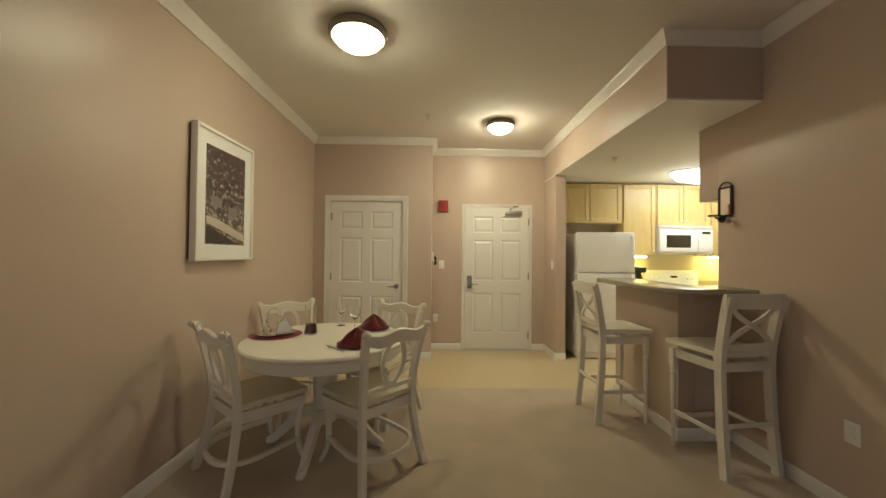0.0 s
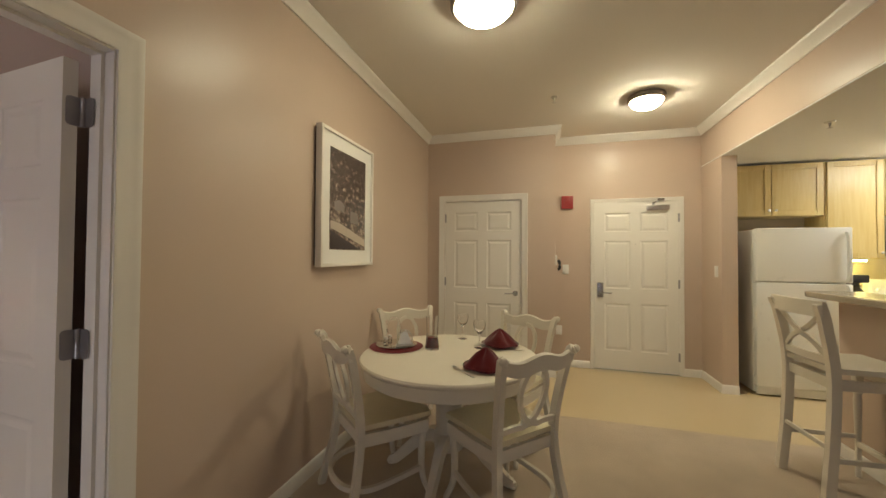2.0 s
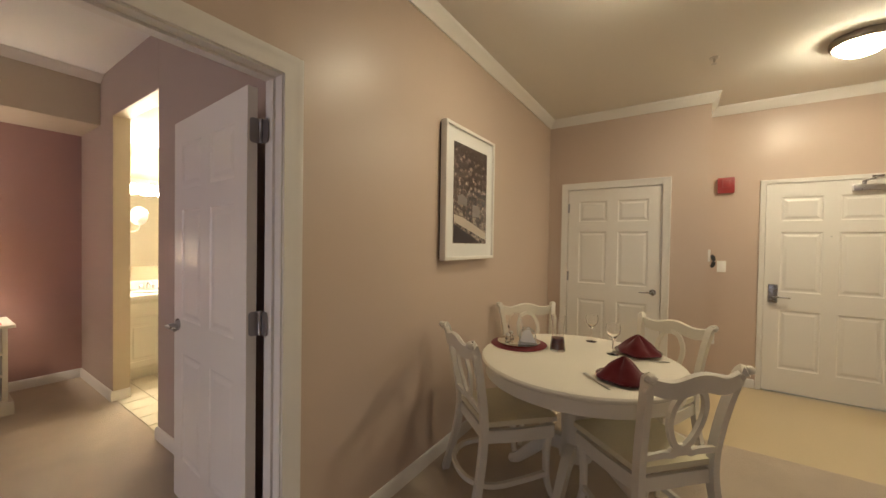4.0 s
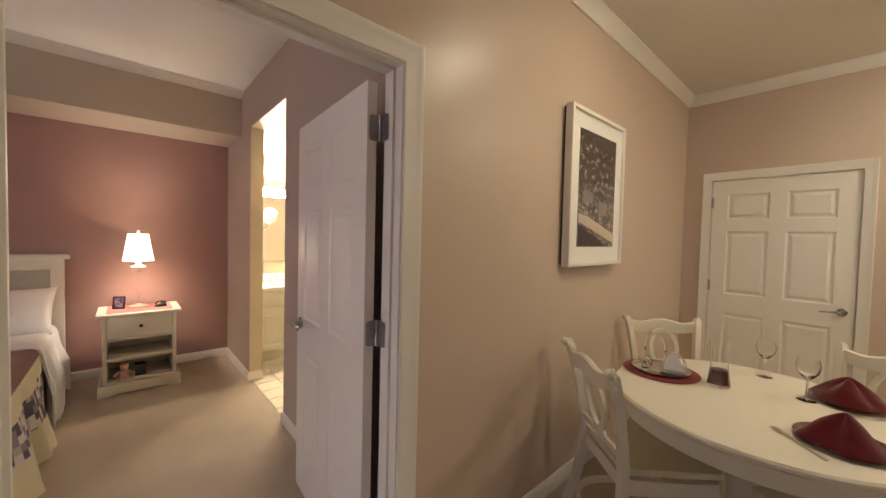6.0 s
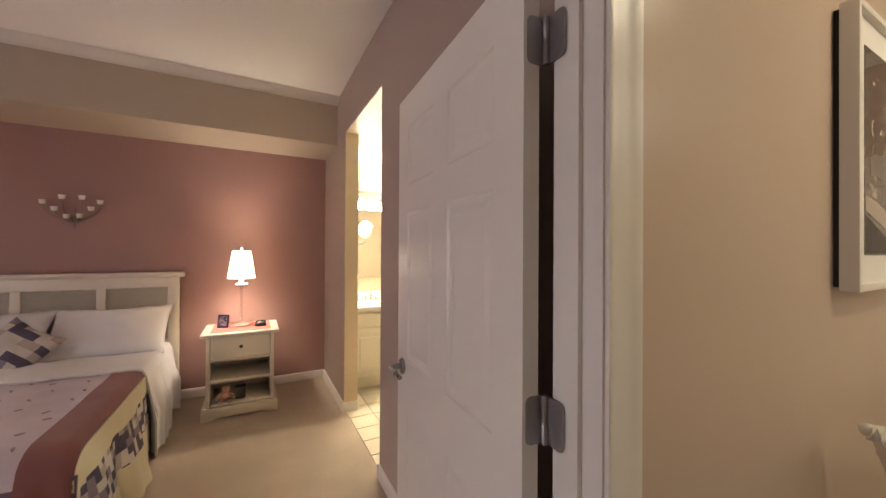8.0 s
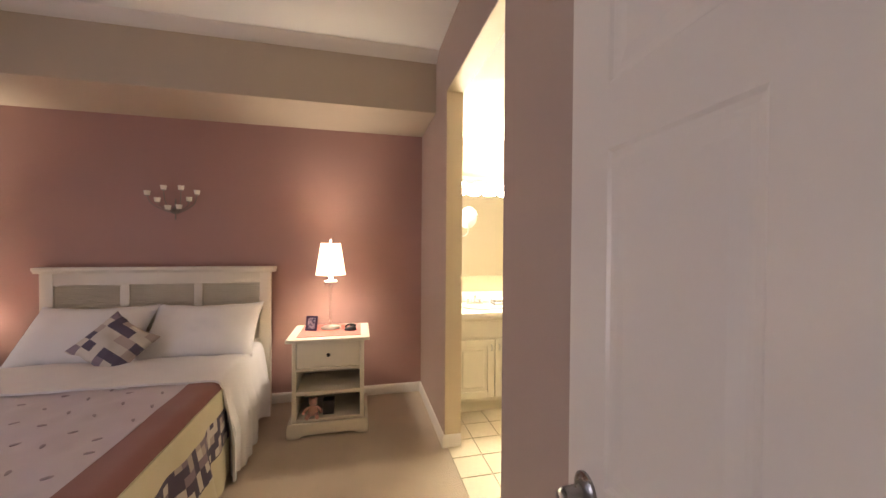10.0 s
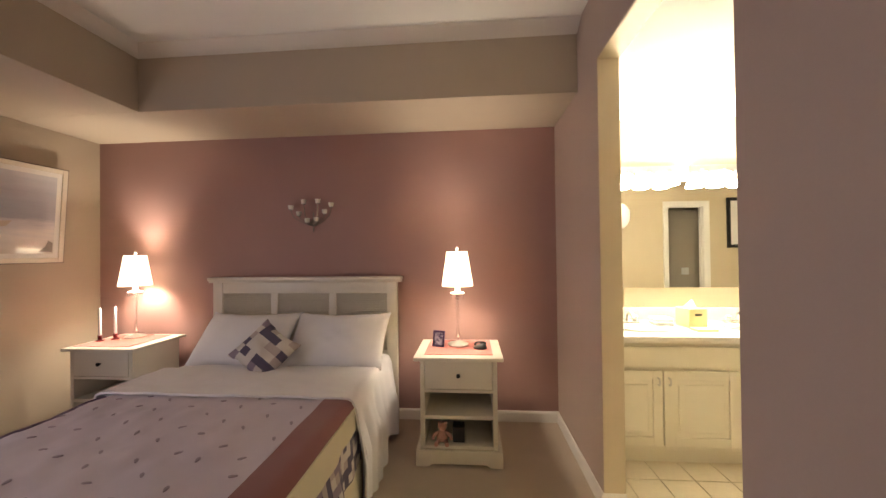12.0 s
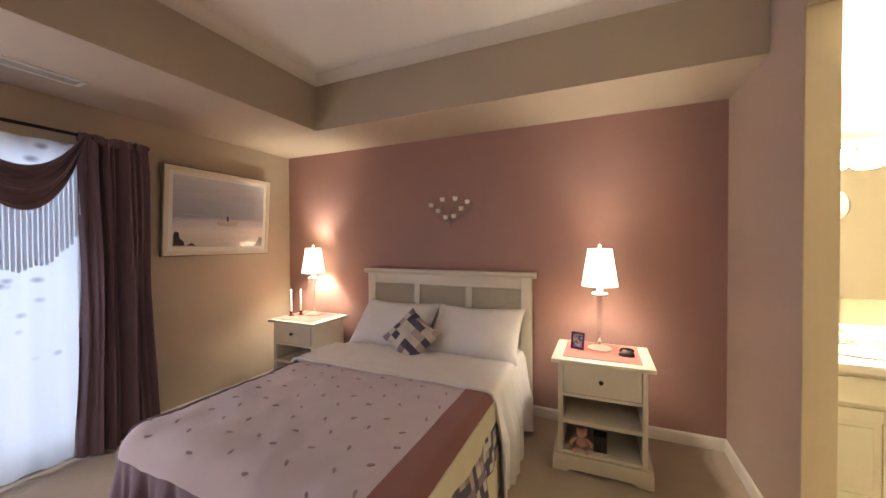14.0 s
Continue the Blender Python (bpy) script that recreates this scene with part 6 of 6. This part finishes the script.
def swag(u, v):
    x = -5.86 + 0.62 * u
    sag = 4 * u * (1 - u)
    top = 2.20 - 0.27 * sag
    low = 2.19 - 0.53 * sag ** 0.8
    z = top + (low - top) * v
    return Vector((x, Y_WIN + 0.135 + (0.026 * math.sin(v * 13 + 2.2 * u) + 0.012 * math.sin(v * 29 - 3 * u)) * (0.3 + 0.7 * sag) + 0.03 * sag, z))
Shape().grid(44, 48, swag, 0.003).done("cloth", CURTAIN, d, 80)
d = thing("fringe_valance", pose(0, 0, 0), "white sheer valance with a stringed fringe edge", "valance")
s = Shape()
for k in range(27):
    u = k / 26
    x = -5.855 + 0.62 * u
    z1 = 2.19 - 0.45 * 4 * u * (1 - u)
    z0 = 1.66 - 0.36 * (1 - (2 * u - 1) ** 2) ** 0.5
    if z1 - z0 > 0.02:
        s.box((x - 0.0085, Y_WIN + 0.060, z0 + 0.012 * math.sin(k * 5.1)), (x + 0.0085, Y_WIN + 0.064, z1))
s.done("strings", SHEER, d, 0)
# light seen outside the glass door
g = Shape().box((-8.0, -4.2, -1.0), (-2.0, -4.15, 4.0))
OUT = glow("overcast_outside", (0.62, 0.75, 1.0), 0.3, (0.5, 0.5, 0.5))
structure(g, "backdrop", OUT, "bluish overcast daylight beyond the glass door", category="backdrop")

# ---- bath things ----
VAN = material("vanity_paint", (0.78, 0.74, 0.62), 0.35, vary=0.03, scale=8, bump=0.03, coat=0.1)
MARBLE = material("cultured_marble", (0.80, 0.77, 0.70), 0.15, vary=0.04, scale=7, bump=0, coat=0.4)
v = thing("vanity_cabinet", pose(-7.09, 2.435, 0), "cream painted bath vanity with panelled doors", "cabinet")
L = 2.2
Shape().box((-0.575, 0, 0.10), (-0.02, L, 0.80), 0.002).done("body", VAN, v)
Shape().box((-0.50, 0.01, 0), (-0.06, L - 0.01, 0.10)).done("toe_kick", VAN, v)
x = 0.03
bays = [(0.03, 0.405), (0.405, 0.875), (0.92, 1.32), (1.32, 1.72), (1.76, 2.17)]
for i, (a, b) in enumerate(bays):
    s = Shape()
    y0, y1, z0, z1, r = a + 0.004, b - 0.004, 0.13, 0.62, 0.06
    s.box((-0.02, y0, z0), (0, y0 + r, z1), 0.002, seg=1).box((-0.02, y1 - r, z0), (0, y1, z1), 0.002, seg=1)
    s.box((-0.02, y0 + r, z0), (0, y1 - r, z0 + r), 0.002, seg=1).box((-0.02, y0 + r, z1 - r), (0, y1 - r, z1), 0.002, seg=1)
    s.box((-0.02, y0 + r, z0 + r), (-0.010, y1 - r, z1 - r)).box((-0.012, y0 + r + 0.03, z0 + r + 0.03), (-0.003, y1 - r - 0.03, z1 - r - 0.03), 0.004, seg=1)
    dd = s.done("door", VAN, v)
    ky = y1 - 0.03 if i % 2 == 0 else y0 + 0.03
    Shape().sweep(bez([(0, ky, 0.575), (0.022, ky, 0.57), (0.022, ky, 0.535), (0, ky, 0.53)], 3), circle(0.005, 6), up=(0, 1, 0.01)).done("pull", STEEL, dd)
for a, b in ((0.03, 0.875), (0.92, 1.72), (1.76, 2.17)):
    Shape().box((-0.02, a, 0.645), (0, b, 0.775), 0.004).done("false_drawer", VAN, v)
v = thing("bath_counter", pose(-7.09, 2.433, 0.802), "glossy white cultured marble vanity top", "counter")
Shape().box((-0.578, 0, 0), (0.02, L, 0.042), 0.006).box((-0.578, 0, 0.042), (-0.558, L, 0.14), 0.004).done("slab", MARBLE, v)
for y in (0.40, 1.18):
    Shape().lathe([(0.20, 0.046), (0.205, 0.05), (0.19, 0.05), (0.17, 0.044), (0, 0.0425)], 32, Matrix.Translation((-0.27, y, 0)) @ Matrix.Diagonal((0.8, 1, 1, 1))).done("basin_rim", MARBLE, v, 50)
for y in (2.80, 3.60):
    f = thing("bath_faucet", pose(-7.52, y, 0.844), "chrome two-handle bath faucet on the vanity", "faucet", "bath faucets")
    s = Shape().box((-0.025, -0.085, 0), (0.025, 0.085, 0.016), 0.007)
    s.sweep(bez([(0, 0, 0.01), (0.01, 0, 0.07), (0.06, 0, 0.09), (0.11, 0, 0.06)], 5), circle(0.012, 8))
    s.done("spout", STEEL, f, 50)
    for q in (-1, 1):
        Shape().lathe([(0.018, 0.016), (0.014, 0.04), (0.02, 0.055), (0.012, 0.062), (0, 0.062)], 14, Matrix.Translation((0, q * 0.06, 0))).done("tap", STEEL, f, 50)
TISSUE = material("tissue_box_cover", (0.72, 0.66, 0.36), 0.6, vary=0.08, scale=14)
d = thing("tissue_box", pose(-7.42, 3.21, 0.844, 0, 0, 8), "yellow tissue box cover with a white tissue", "tissue box")
Shape().box((-0.07, -0.07, 0), (0.07, 0.07, 0.135), 0.008).done("cover", TISSUE, d)
Shape().box((0.0705, -0.025, 0.085), (0.073, 0.025, 0.10), 0.001).done("motif", BLACK, d)
def tiss(u, v):
    return Vector(((u - 0.5) * 0.07, (v - 0.5) * 0.06, 0.1355 + 0.055 * math.sin(math.pi * u) * math.sin(math.pi * v) + 0.008 * math.sin(v * 12)))
Shape().grid(10, 10, tiss, 0.002).done("tissue", PILLOW, d, 70)
d = thing("soap_dish", pose(-7.26, 3.20, 0.844), "pale yellow soap dish on the vanity", "soap dish")
Shape().box((-0.045, -0.07, 0), (0.045, 0.07, 0.018), 0.008).done("dish", TISSUE, d)
d = thing("folded_towel", pose(-7.45, 3.03, 0.844), "folded white hand towel on the vanity", "towel")
Shape().box((-0.06, -0.08, 0), (0.06, 0.05, 0.03), 0.012, seg=3).box((-0.058, -0.078, 0.03), (0.058, 0.048, 0.06), 0.012, seg=3).done("cloth", PILLOW, d, 60)
d = thing("vanity_mirror", pose(X_A, 3.50, 1.10), "wide frameless mirror above the bath vanity", "mirror")
Shape().box((0, -1.03, 0), (0.006, 1.1, 0.85)).done("glass", MIRROR, d, 0)
for y0, n in ((2.62, 4), (3.36, 4)):
    d = thing("vanity_light", pose(X_A, y0, 2.0), "chrome vanity light bar with lit glass shades", "wall lamp", "vanity light bars")
    Shape().box((0, 0, -0.005), (0.03, 0.16 * n, 0.075), 0.004).done("bar", STEEL, d)
    for k in range(n):
        y = 0.08 + 0.16 * k
        Shape().lathe([(0.012, 0), (0.012, -0.02), (0.02, -0.025)], 12, Matrix.Translation((0.07, y, 0.03))).sweep([(0.03, y, 0.035), (0.075, y, 0.035)], circle(0.007, 8)).done("socket", STEEL, d, 50)
        Shape().lathe([(0.02, 0.005), (0.045, -0.03), (0.058, -0.075), (0.062, -0.085), (0.05, -0.09), (0, -0.092)], 20, Matrix.Translation((0.075, y, 0))).done("glass_shade", BULB, d, 60)
d = thing("magnifying_mirror", pose(-7.40, Y_BATH2, 1.62), "round chrome magnifying mirror on a wall arm", "mirror")
s = Shape().lathe([(0.035, 0), (0.03, 0.012), (0, 0.014)], 16, Matrix.Translation((0, 0, -0.14)) @ Matrix.Rotation(radians(-90), 4, 'X'))
s.sweep(bez([(0, 0.01, -0.14), (0.02, 0.12, -0.14), (0.03, 0.24, -0.12), (0.03, 0.26, 0.0)], 5), circle(0.007, 8))
s.done("arm", STEEL, d, 50)
Shape().lathe([(0, 0), (0.085, 0), (0.098, 0.006), (0.10, 0.014), (0.092, 0.02), (0, 0.018)], 28, pose(0.03, 0.26, 0.03, 0, 90, -55)).done("round_mirror", MIRROR, d, 40)
framed("bath_picture", pose(-4.95, 5.76, 1.80, 0, 0, 90) @ pose(0, 0, 0, 0, 0, 180), 0.56, 0.76, 0.025, 0.05, BLACK, "black framed small print on the bath wall", MATBOARD, None)
structure(Shape().box((-4.2, 3.3, 0), (-4.08, 6.2, 2.5)), "wall_hall", WALL_BED, "taupe wall seen through the bath doorway")
plate("light_switch", pose(-4.2, 5.30, 1.03, 0, 0, -90), 0.12, 0.118, "white plastic switch plate seen through the doorway")

# bath floor tiles
TS = 0.205
floor_b = structure(Shape().box((X_A, Y_BATH + 0.022, -0.006), (X_B, 6.2, -0.003)), "floor_bath", GROUT, "cream tiled bath floor with darker grout", category="floor")
tile_mesh = Shape().box((0, 0, 0), (TS - 0.006, TS - 0.006, 0.006), 0.0015, seg=1).done("tile", TILE, floor_b, 40)
first = True
for i in range(11):
    for j in range(14):
        ob = tile_mesh if first else new("tile", tile_mesh.data)
        first = False
        ob.parent = floor_b
        ob.location = (-7.155 + TS * i, Y_BATH + 0.024 + TS * j, -0.003 + 0.0008 * ((i * 7 + j * 3) % 3) / 2)
